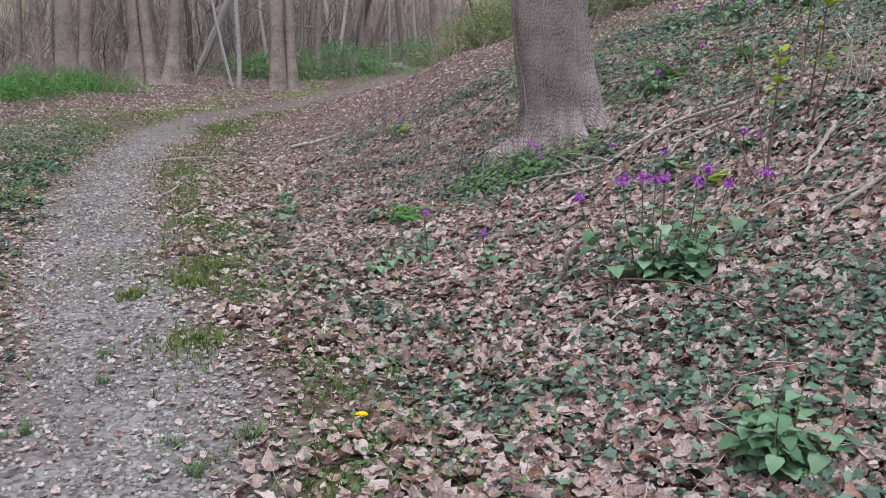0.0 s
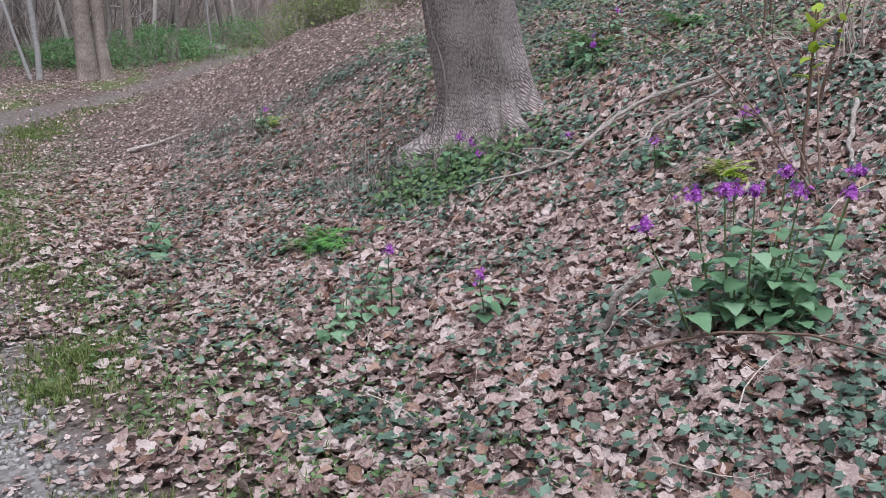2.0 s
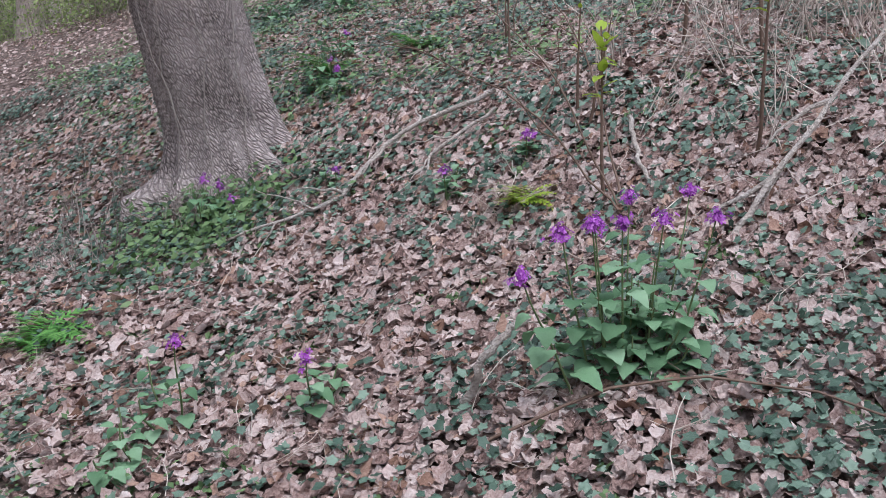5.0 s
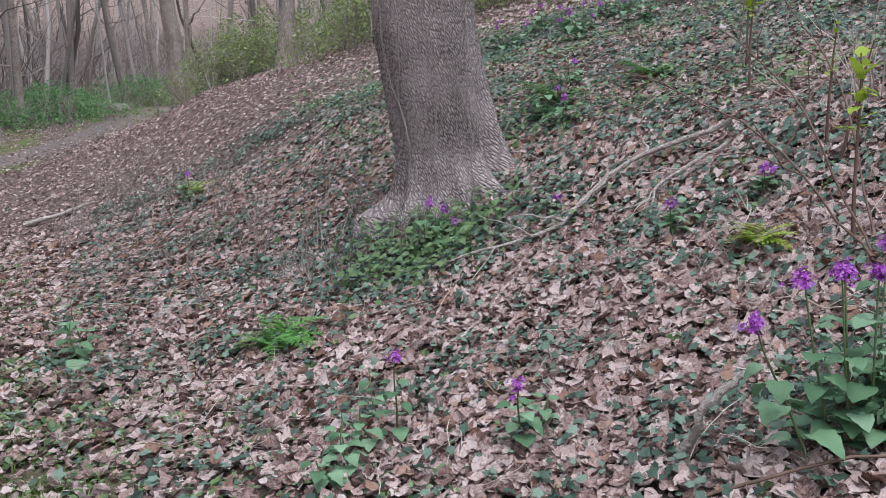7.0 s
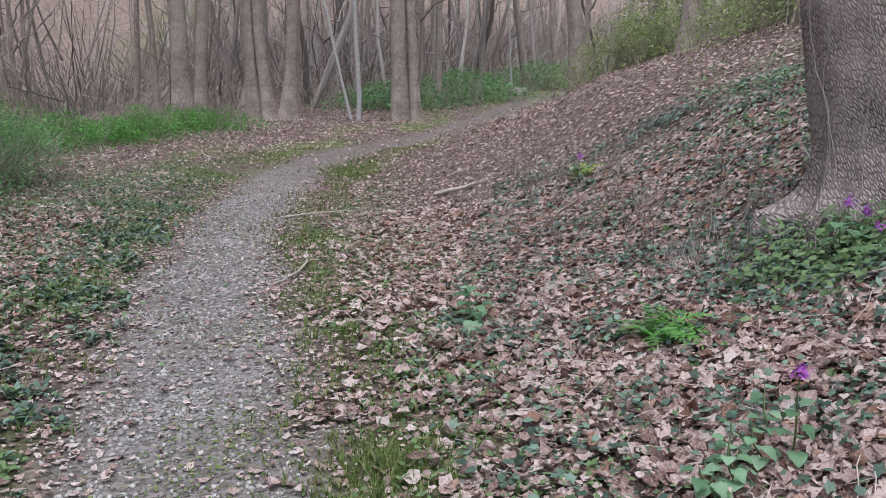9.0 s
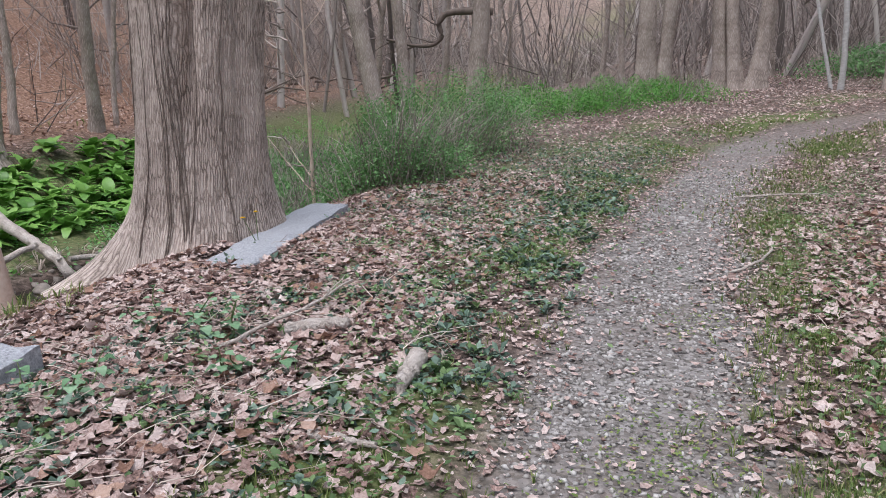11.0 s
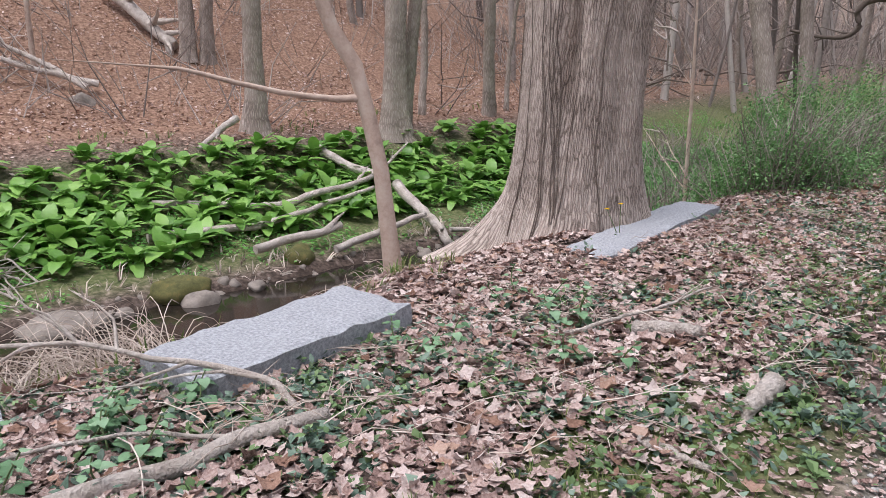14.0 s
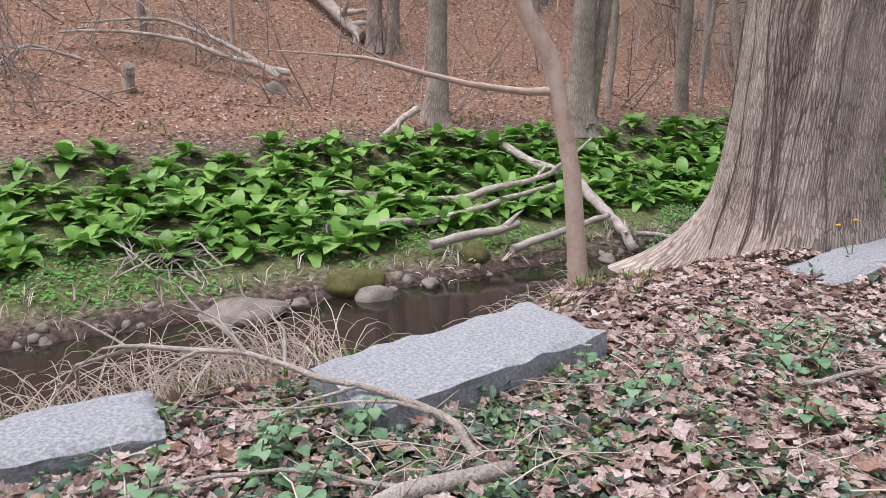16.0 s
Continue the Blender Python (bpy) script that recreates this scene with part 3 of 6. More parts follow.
def tree(x, y, r, top, lean=(0, 0), label="bare grey-brown tree trunk on the bank", mat=None, limbs=4, seed=1, flare=1.6, n=14, twist=0.0, crown=True, first=0.45, bend=0.02, name="tree", limb_len=0.35):
    """A bare tree: trunk with a root flare, limbs and twigs. r: radius at breast height."""
    mat = mat or BARK
    g = np.random.default_rng(seed)
    z = float(height(x, y)) - 0.12
    e = thing(name, x, y, z, label, "tree")
    k = 22
    t = np.linspace(0, 1, k) ** 1.5
    p = np.stack([lean[0] * t * top, lean[1] * t * top, t * top], -1)
    off = np.cumsum(g.normal(0, bend * top / k, (k, 2)), 0)
    p[:, :2] += off - off[0]
    hz = p[:, 2]
    rad = r * (1 - 0.75 * t ** 1.2) * (1 + (flare - 1) * np.exp(-hz / (2.2 * r)))
    v, f = tube(p, rad, n)
    a = np.arange(n) * 2 * np.pi / n
    lob = 1 + 0.10 * np.sin(a * 3 + g.uniform(0, 6)) + 0.06 * np.sin(a * 5 + g.uniform(0, 6))
    v = v.reshape(k, n, 3)
    near = np.exp(-hz / (4 * r))[:, None, None]
    v = p[:, None] + (v - p[:, None]) * (1 + (lob - 1)[None, :, None] * (0.35 + near * 1.6))
    v = v + g.normal(0, 0.035 * r, (k, n, 1)) * np.array([1, 1, 0])
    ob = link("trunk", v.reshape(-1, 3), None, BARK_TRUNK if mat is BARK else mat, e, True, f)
    for key, field in (("bark_u", np.tile(a * r, k)), ("bark_v", np.repeat(hz, n))):
        layer_ = ob.data.attributes.new(key, "FLOAT", "POINT")
        layer_.data.foreach_set("value", field.astype(np.float32))
    tw = []
    for i in range(limbs):
        h = g.uniform(first, 0.95)
        j = min(k - 1, int(np.searchsorted(t, h)))
        b = p[j]
        an = g.uniform(0, 6.28)
        way = (math.cos(an), math.sin(an), g.uniform(0.5, 1.4))
        L = top * limb_len * g.uniform(0.5, 1.0)
        line = bent(b, way, L, 8, 0.12, 0.25 if r > 0.1 else 0.1, seed * 77 + i)
        lv, lf = tube(line, np.linspace(rad[j] * (0.5 if r > 0.1 else 0.35), 0.012 if r > 0.1 else 0.003, 8), 7)
        link("limb", lv, None, mat, e, True, lf)
        for q in range(5):
            c = line[g.integers(2, 8)]
            w2 = (math.cos(an + g.normal(0, 0.9)), math.sin(an + g.normal(0, 0.9)), g.uniform(-0.1, 1.0))
            tw.append(tube(bent(c, w2, L * g.uniform(0.2, 0.5), 5, 0.1, 0.3, seed * 991 + i * 7 + q), [0.016, 0.012, 0.009, 0.006, 0.003], 4))
    if crown and tw:
        tv, tf = merge(tw)
        tagged(link("twig_spray", tv, None, TWIG, e, False, tf), kind="stuff")
    return e


def furrowed(name, base, rings, mat, parent, n=150, rows=150, furrow=0.01, seed=1, flutes=(), roots=(), foot=0.45, start=0.0):
    """A near trunk with bark ridges as real relief. rings: rows of height, x, y, radius."""
    h = np.array([q[0] for q in rings])
    zz = np.linspace(h[0], h[-1], rows)
    cx, cy, rr = (np.interp(zz, h, [q[i] for q in rings]) for i in (1, 2, 3))
    ker = np.hanning(9) / np.hanning(9).sum()
    cx, cy, rr = (np.convolve(np.pad(c, 4, "edge"), ker, "valid") for c in (cx, cy, rr))
    a = start + np.linspace(0, 2 * np.pi, n, endpoint=False)
    A, Z = np.meshgrid(a, zz)
    R = rr[:, None] * np.ones_like(A)
    for (ang, wid, depth, z0, z1) in flutes:
        dd = (A - ang + np.pi) % (2 * np.pi) - np.pi
        R = R * (1 - depth * np.exp(-(dd / wid) ** 2) * smooth(z0, z1, Z))
    for (ang, wid, reach, tall) in roots:
        dd = (A - ang + np.pi) % (2 * np.pi) - np.pi
        R = R + reach * np.exp(-(dd / wid) ** 2) * np.exp(-np.clip(Z - foot, 0, 9) / tall)
    g = np.random.default_rng(seed)
    lumps = sum(np.sin(A * q + Z * w + g.uniform(0, 6)) / (1 + 0.15 * q) for q, w in ((3, 2.1), (4, -3.3), (7, 5.2), (11, -7.5), (17, 4.0), (23, -3.0)))
    R = R + furrow * (lumps + g.normal(0, 0.25, R.shape))
    v = np.stack([cx[:, None] + R * np.cos(A), cy[:, None] + R * np.sin(A), Z], -1)
    ob = link(name, v.reshape(-1, 3), None, mat, parent, True, grid_faces(n, rows, True))
    for key, field in (("bark_u", (A - start) * float(rr[rows // 2])), ("bark_v", Z)):
        at_ = ob.data.attributes.new(key, "FLOAT", "POINT")
        at_.data.foreach_set("value", field.astype(np.float32).ravel())
    return ob


# the furrowed tree on the slope, leaning a little
hx, hy = 1.13, 8.42
hz = float(height(hx, hy)) - 0.5
hill_tree = thing("tree", hx, hy, hz, "furrowed grey tree with flared roots on the leafy slope", "tree")
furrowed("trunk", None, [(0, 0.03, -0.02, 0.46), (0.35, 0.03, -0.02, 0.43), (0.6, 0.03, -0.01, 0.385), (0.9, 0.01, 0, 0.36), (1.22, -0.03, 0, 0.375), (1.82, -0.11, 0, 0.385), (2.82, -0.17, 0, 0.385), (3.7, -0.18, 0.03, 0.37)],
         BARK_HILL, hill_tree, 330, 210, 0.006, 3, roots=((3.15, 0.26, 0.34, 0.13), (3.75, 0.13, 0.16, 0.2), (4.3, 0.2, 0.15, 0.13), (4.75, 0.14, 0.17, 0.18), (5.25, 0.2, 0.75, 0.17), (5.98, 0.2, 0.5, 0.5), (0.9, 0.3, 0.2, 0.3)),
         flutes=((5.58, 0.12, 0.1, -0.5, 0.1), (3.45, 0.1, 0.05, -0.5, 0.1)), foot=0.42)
lv, lf = tube([(-0.18, 0.03, 3.65), (-0.2, 0.1, 5.3), (-0.15, 0.2, 7), (-0.1, 0.3, 9)], [0.36, 0.33, 0.28, 0.2], 20, 0.03, 4)
link("upper_trunk", lv, None, BARK, hill_tree, True, lf)
for k in range(5):
    vine = []
    a0 = 3.6 + k * 0.42 + 0.12 * math.sin(5 * k)
    for i in range(24):
        z = 0.5 + i * 0.13
        rr_ = np.interp(z, [0.3, 0.52, 0.82, 1.22, 1.82, 3.5], [0.45, 0.42, 0.38, 0.38, 0.388, 0.385]) + 0.006
        a = a0 + 0.16 * math.sin(z * 2.3 + 2 * k) + 0.07 * math.sin(z * 7 + 2 * k) + 0.03 * math.sin(z * 17 + k) - 0.05 * z
        vine.append((np.interp(z, [0.3, 0.9, 1.22, 1.82, 2.82], [0.03, 0.01, -0.03, -0.11, -0.17]) + rr_ * math.cos(a), -0.02 + rr_ * math.sin(a), z))
    vv, vf = tube(vine, np.linspace(0.005, 0.003, 24), 6)
    link("vine", vv, None, VINE_PALE, hill_tree, True, vf)
for i, (h, w, L) in enumerate(((4.2, (1, 0.2, 0.8), 4), (5.0, (-0.8, 0.5, 0.9), 4), (6.2, (0.2, -1, 1), 3.5), (7.5, (0.4, 0.9, 1), 3))):
    lv, lf = tube(bent((-0.18, 0.05, h), w, L, 9, 0.1, 0.2, 500 + i), np.linspace(0.14, 0.015, 9), 9)
    link("limb", lv, None, BARK, hill_tree, True, lf)

# the great double-stemmed tree by the brook
bx, by = -7.55, 6.80
bz = float(height(-6.9, 6.4)) - 0.42
big_tree = thing("tree", bx, by, bz, "great ridged tree with fluted stems and spreading roots beside the brook", "tree")
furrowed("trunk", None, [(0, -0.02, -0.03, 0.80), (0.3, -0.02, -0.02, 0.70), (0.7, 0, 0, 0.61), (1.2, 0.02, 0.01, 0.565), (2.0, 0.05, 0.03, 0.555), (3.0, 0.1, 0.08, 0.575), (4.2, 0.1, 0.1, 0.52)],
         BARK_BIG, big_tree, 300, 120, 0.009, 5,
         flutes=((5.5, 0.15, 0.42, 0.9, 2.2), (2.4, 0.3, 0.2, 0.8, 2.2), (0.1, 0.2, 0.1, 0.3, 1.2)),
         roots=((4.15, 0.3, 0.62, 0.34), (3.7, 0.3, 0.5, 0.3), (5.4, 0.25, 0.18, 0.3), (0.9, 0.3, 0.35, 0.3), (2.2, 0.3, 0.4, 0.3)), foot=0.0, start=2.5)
for k, (dx, dy) in enumerate(((-0.14, -0.1), (0.24, 0.2))):
    lv, lf = tube(bent((dx, dy, 3.9), (dx, dy, 2.2), 7, 10, 0.05, 0.05, 600 + k), np.linspace(0.36, 0.1, 10), 20, 0.03, k)
    link("stem", lv, None, BARK, big_tree, True, lf)
g_ = np.random.default_rng(15)
for k in range(11):
    # vines crowd towards the deep groove between the stems
    a0 = float(g_.uniform(4.1, 6.9)) if k % 2 else float(g_.normal(5.35, 0.16))
    vine, w1, w2, top_ = [], g_.uniform(0, 6.28), g_.uniform(0, 6.28), g_.uniform(1.6, 3.9)
    for i in range(30):
        z = 0.35 + i * top_ / 30
        rr_ = np.interp(z, [0, 0.3, 0.7, 1.2, 2, 4], [0.83, 0.725, 0.63, 0.58, 0.57, 0.59])
        a = a0 + 0.06 * math.sin(z * 2.1 + w1) + 0.02 * math.sin(z * 7 + w2) - 0.05 * z * (k % 3)
        for (ang, wid, depth, z0, z1) in ((5.5, 0.15, 0.42, 0.9, 2.2), (0.1, 0.2, 0.1, 0.3, 1.2)):
            dd = (a - ang + math.pi) % (2 * math.pi) - math.pi
            rr_ *= 1 - depth * math.exp(-(dd / wid) ** 2) * float(smooth(z0, z1, z))
        vine.append((np.interp(z, [0, 1.2, 2, 3, 4.2], [-0.02, 0.02, 0.05, 0.1, 0.1]) + rr_ * math.cos(a), np.interp(z, [0, 1.2, 2, 3, 4.2], [-0.03, 0.01, 0.03, 0.08, 0.1]) + rr_ * math.sin(a), z))
    vv, vf = tube(vine, np.linspace(0.0065, 0.003, 30), 5)
    link("vine", vv, None, VINE, big_tree, True, vf)

# the slim leaning sapling with one long low branch
sx, sy = -7.3, 4.9
sz = float(height(sx, sy)) - 0.1
sapling = thing("sapling", sx, sy, sz, "slim smooth-barked sapling with one long bare side branch", "tree")
stem_line = np.array([(0, 0, 0), (-0.02, -0.04, 0.5), (-0.05, -0.08, 1.0), (-0.1, -0.16, 1.45), (-0.14, -0.25, 1.85), (-0.18, -0.42, 2.15), (-0.2, -0.5, 2.4), (-0.2, -0.58, 3.2), (-0.2, -0.6, 5.0)])
lv, lf = tube(stem_line, [0.085, 0.072, 0.066, 0.064, 0.066, 0.06, 0.055, 0.045, 0.02], 16, 0.02)
link("trunk", lv, None, BARK_SMOOTH, sapling, True, lf)
fork = np.array([(-0.2, -0.46, 2.25), (-0.16, -0.36, 2.6), (-0.15, -0.33, 3.4), (-0.1, -0.3, 4.6)])
lv, lf = tube(fork, [0.04, 0.035, 0.03, 0.012], 10)
link("fork", lv, None, BARK_SMOOTH, sapling, True, lf)
side = np.array([(-7.4, 4.74, 1.27), (-7.45, 4.5, 1.26), (-7.45, 4.33, 1.28), (-7.45, 4.06, 1.32), (-7.45, 3.72, 1.40), (-7.45, 3.47, 1.47), (-7.45, 3.31, 1.51), (-7.45, 2.97, 1.54), (-7.45, 2.46, 1.58)]) - (sx, sy, sz)
lv, lf = tube(side, [0.036, 0.028, 0.025, 0.023, 0.02, 0.017, 0.014, 0.007, 0.003], 9, 0.06, 4)
low_branch = link("branch", lv, None, BARK_SMOOTH, sapling, True, lf)
for k, (j, w, L) in enumerate(((4, (-0.1, -0.35, -0.6), 0.4), (5, (0, -0.8, 0.35), 0.5), (6, (0.1, -0.7, -0.3), 0.35))):
    lv, lf = tube(bent(side[j], w, L, 6, 0.1, 0.15, 700 + k), np.linspace(0.008, 0.002, 6), 5)
    link("twig", lv, None, TWIG, low_branch, True, lf)

# trees along the brook and up the path
TREES = [
    (-12.3, 14.2, 0.27, 14, (-0.16, -0.09), "stout grey tree trunk behind the green thicket", BARK, 11, 1.4),
    (-12.5, 15.0, 0.20, 13, (-0.07, -0.03), "slimmer grey tree beside a stouter trunk", BARK, 12, 1.3),
    (-12.1, 16.4, 0.30, 14, (0.07, 0.05), "grey tree with a twisted low limb by the brook", BARK, 13, 1.4),
    (-11.7, 24.2, 0.36, 17, (-0.02, -0.01), "smooth grey tree, one of a forked pair", BARK, 14, 1.5),
    (-11.35, 24.35, 0.28, 16, (0.07, 0.02), "leaning grey stem of a forked pair", BARK, 15, 1.3),
    (-10.1, 25.6, 0.30, 16, (-0.05, 0.0), "grey-brown tree in a clump by the path", BARK, 16, 1.5),
    (-9.6, 25.5, 0.26, 15, (-0.06, 0.03), "leaning tree in a clump by the path", BARK, 17, 1.7),
    (-9.15, 25.8, 0.28, 15, (0.06, 0.02), "tree with a twisted foot by the path", BARK, 18, 1.9),
    (-5.55, 25.4, 0.33, 17, (-0.02, 0.0), "brown ridged tree at the edge of the path", BARK, 19, 1.5),
    (-5.1, 25.5, 0.22, 16, (-0.03, 0.02), "second ridged stem at the edge of the path", BARK, 20, 1.5),
    (-10.2, 30.0, 0.22, 15, (0.02, 0), "slender grey tree beyond the path", BARK, 21, 1.3),
    (-14.4, 27.8, 0.15, 15, (-0.05, 0), "bare tree with low crooked limbs", BARK, 22, 1.4),
    (-15.6, 28.5, 0.13, 14, (0.05, 0.05), "bare tree with low crooked limbs", BARK, 23, 1.3),
    (-5.2, 31.0, 0.2, 14, (0.01, 0), "thin ivy-clad tree beside the path", BARK, 24, 1.3),
    (-0.3, 25.9, 0.35, 9, (-0.10, 0.0), "dark crooked tree leaning on the slope", BARK, 25, 1.5),
    (1.9, 21.0, 0.26, 13, (0.02, 0.02), "ivy-darkened tree behind the slope", BARK, 26, 1.4),
    (-15.4, 5.0, 0.2, 13, (0.03, 0.03), "knotty grey tree at the foot of the far slope", BARK, 27, 1.8),
    (-15.5, 7.6, 0.25, 13, (-0.03, 0.06), "pale forked tree at the foot of the far slope", BARK, 28, 1.8),
    (-15.7, 7.8, 0.17, 12, (0.0, 0.16), "leaning stem of the pale forked tree", BARK, 29, 1.5),
    (-20.6, 4.3, 0.2, 13, (0.0, -0.03), "pale trunk on the russet hillside", BARK, 30, 1.4),
    (-20.6, 4.7, 0.18, 13, (0.01, 0.05), "pale trunk on the russet hillside", BARK, 31, 1.4),
    (-19.2, -0.6, 0.09, 9, (0, 0.01), "thin bare tree on the russet hillside", BARK, 32, 1.3),
    (-19.0, 1.2, 0.06, 7, (0.02, 0.02), "thin pale sapling on the hillside", BARK_SMOOTH, 33, 1.3),
    (-9.9, 10.0, 0.035, 4.5, (0.0, 0.0), "thin pale sapling beside the green thicket", BARK_SMOOTH, 34, 1.3),
    (-17.5, 10.5, 0.2, 12, (0.05, 0.0), "dark leaning tree across the brook", BARK, 35, 1.4),
    (-18.5, 13.0, 0.18, 12, (-0.05, 0.03), "bare tree across the brook", BARK, 36, 1.4),
]
def twisted_limb(e, h, ln):
    """A dark low limb that curls down on itself, on the tree e."""
    line = np.array([(0, 0, h), (-0.35, -0.2, h + 0.04), (-0.66, -0.38, h), (-0.8, -0.46, h - 0.22), (-0.7, -0.4, h - 0.48), (-0.9, -0.52, h - 0.68), (-1.3, -0.75, h - 0.66), (-1.8, -1.05, h - 0.5)])
    line = line + np.array([ln[0] * h, ln[1] * h, 0])
    line[0] += (0.25, 0.15, 0)
    t, u = np.linspace(0, 1, 8), np.linspace(0, 1, 24)
    line = np.stack([np.interp(u, t, line[:, q]) for q in range(3)], -1)
    line[1:-1] = 0.25 * line[:-2] + 0.5 * line[1:-1] + 0.25 * line[2:]
    v, f = tube(line, np.linspace(0.085, 0.028, 24), 9, 0.05, 3)
    limb_ = link("limb", v, None, VINE, e, True, f)
    tagged(limb_, "dark low limb curling back on itself")
    for k, j in enumerate((10, 15, 19, 22)):
        v, f = tube(bent(line[j], (-0.7, -0.4, 0.5 - 0.3 * k), 0.9, 6, 0.05, 0.2, 760 + k), np.linspace(0.018, 0.004, 6), 5)
        link("twig", v, None, VINE, limb_, True, f)


for (x, y, r, h, ln, lab, mt, sd, fl) in TREES:
    r = r * (0.72 if y > 20 or x < -12 and y > 9 else 0.85) if r > 0.1 else r
    low = 0.2 if r < 0.1 else 0.32
    made_tree = tree(x, y, r, h, ln, lab, mt, 5 if r > 0.1 else 9, sd, fl, 16 if r > 0.15 else 8, first=low, name="sapling" if r < 0.1 else "tree", limb_len=0.3)
    if "twisted low limb" in lab:
        twisted_limb(made_tree, 2.9, ln)
for k, (x, y, ln) in enumerate(((-6.75, 25.2, (0.0, 0)), (-7.0, 25.4, (-0.22, 0.02)), (-3.0, 40, (-0.05, 0)))):
    tree(x, y, 0.075 if k == 0 else 0.05, 12, ln, "thin pale birch with whitish bark", BARK_PALE, 6, 50 + k, 1.2, 9, first=0.4)

g_ = np.random.default_rng(77)
made = 0
while made < 22:
    x, y = g_.uniform(-34, -13), g_.uniform(7, 44)
    s_ = float(stream_bend(x, y))
    if s_ < 5.5 or s_ > 22 or abs(float(path_d(x, y))) < 2:
        continue
    tree(x, y, float(g_.uniform(0.06, 0.15)), float(g_.uniform(8, 14)), (float(g_.normal(0, 0.08)), float(g_.normal(0, 0.08))), "slim bare tree in the woods across the brook", BARK, 7, 800 + made, 1.3, 8, first=0.12, limb_len=0.36, bend=0.05)
    made += 1
for (x, y, ln) in ((-2.5, 45, (-0.12, 0)), (-0.8, 47, (-0.1, 0.02)), (0.5, 44, (0.02, 0)), (2.6, 46, (0.05, 0)), (-5, 48, (0.02, 0)), (-8, 44, (-0.04, 0)), (-7, 36, (0.03, 0)), (3.4, 40, (-0.02, 0))):
    made += 1
    tree(x, y, 0.16, 14, ln, "slim dark tree beyond the crest of the path", BARK, 6, 800 + made, 1.3, 8, first=0.25, limb_len=0.3, bend=0.04)

# woods all round, too many to count
g_ = np.random.default_rng(21)
woods, twigs_far = [], []
tries = 0
while len(woods) < 480 and tries < 9000:
    tries += 1
    a, d_ = g_.uniform(0, 6.283), 24 + 120 * g_.uniform(0, 1) ** 1.3
    if tries % 5 > 1:
        a, d_ = g_.uniform(1.2, 3.2), g_.uniform(22, 75)
    x, y = -3 + d_ * math.cos(a), 8 + d_ * math.sin(a)
    s_ = float(stream_bend(x, y))
    if abs(float(path_d(x, y))) < 1.8 or 1 < s_ < 5 or (s_ > 7 and s_ < 14 and y < 8 and d_ < 30):
        continue
    z = float(height(x, y)) - 0.3
    r = g_.uniform(0.03, 0.12)
    h = g_.uniform(11, 20)
    p = bent((x, y, z), (g_.normal(0, 0.12), g_.normal(0, 0.12), 1), h, 6, 0, 0.1, 3000 + tries)
    woods.append(tube(p, r * np.array([1.25, 1, 0.9, 0.75, 0.5, 0.2]), 7))
    for q in range(9):
        b = p[0] + (p[5] - p[0]) * g_.uniform(0.06, 0.9)
        an = g_.uniform(0, 6.28)
        twigs_far.append(tube(bent(b, (math.cos(an), math.sin(an), g_.uniform(0.3, 1.3)), g_.uniform(1.5, 5), 5, 0.05, 0.25, 9000 + tries * 9 + q), [r * 0.35, r * 0.26, r * 0.18, 0.015, 0.006], 3))
wv, wf = merge(woods)
tagged(link("far_woods", wv, None, BARK_FAR, None, True, wf), "bare grey-brown woodland trunks in the distance", "woods", kind="stuff")
wv, wf = merge(twigs_far)
tagged(link("far_branches", wv, None, TWIG_FAR, None, False, wf), "bare branches of the distant woods", "branches", kind="stuff")


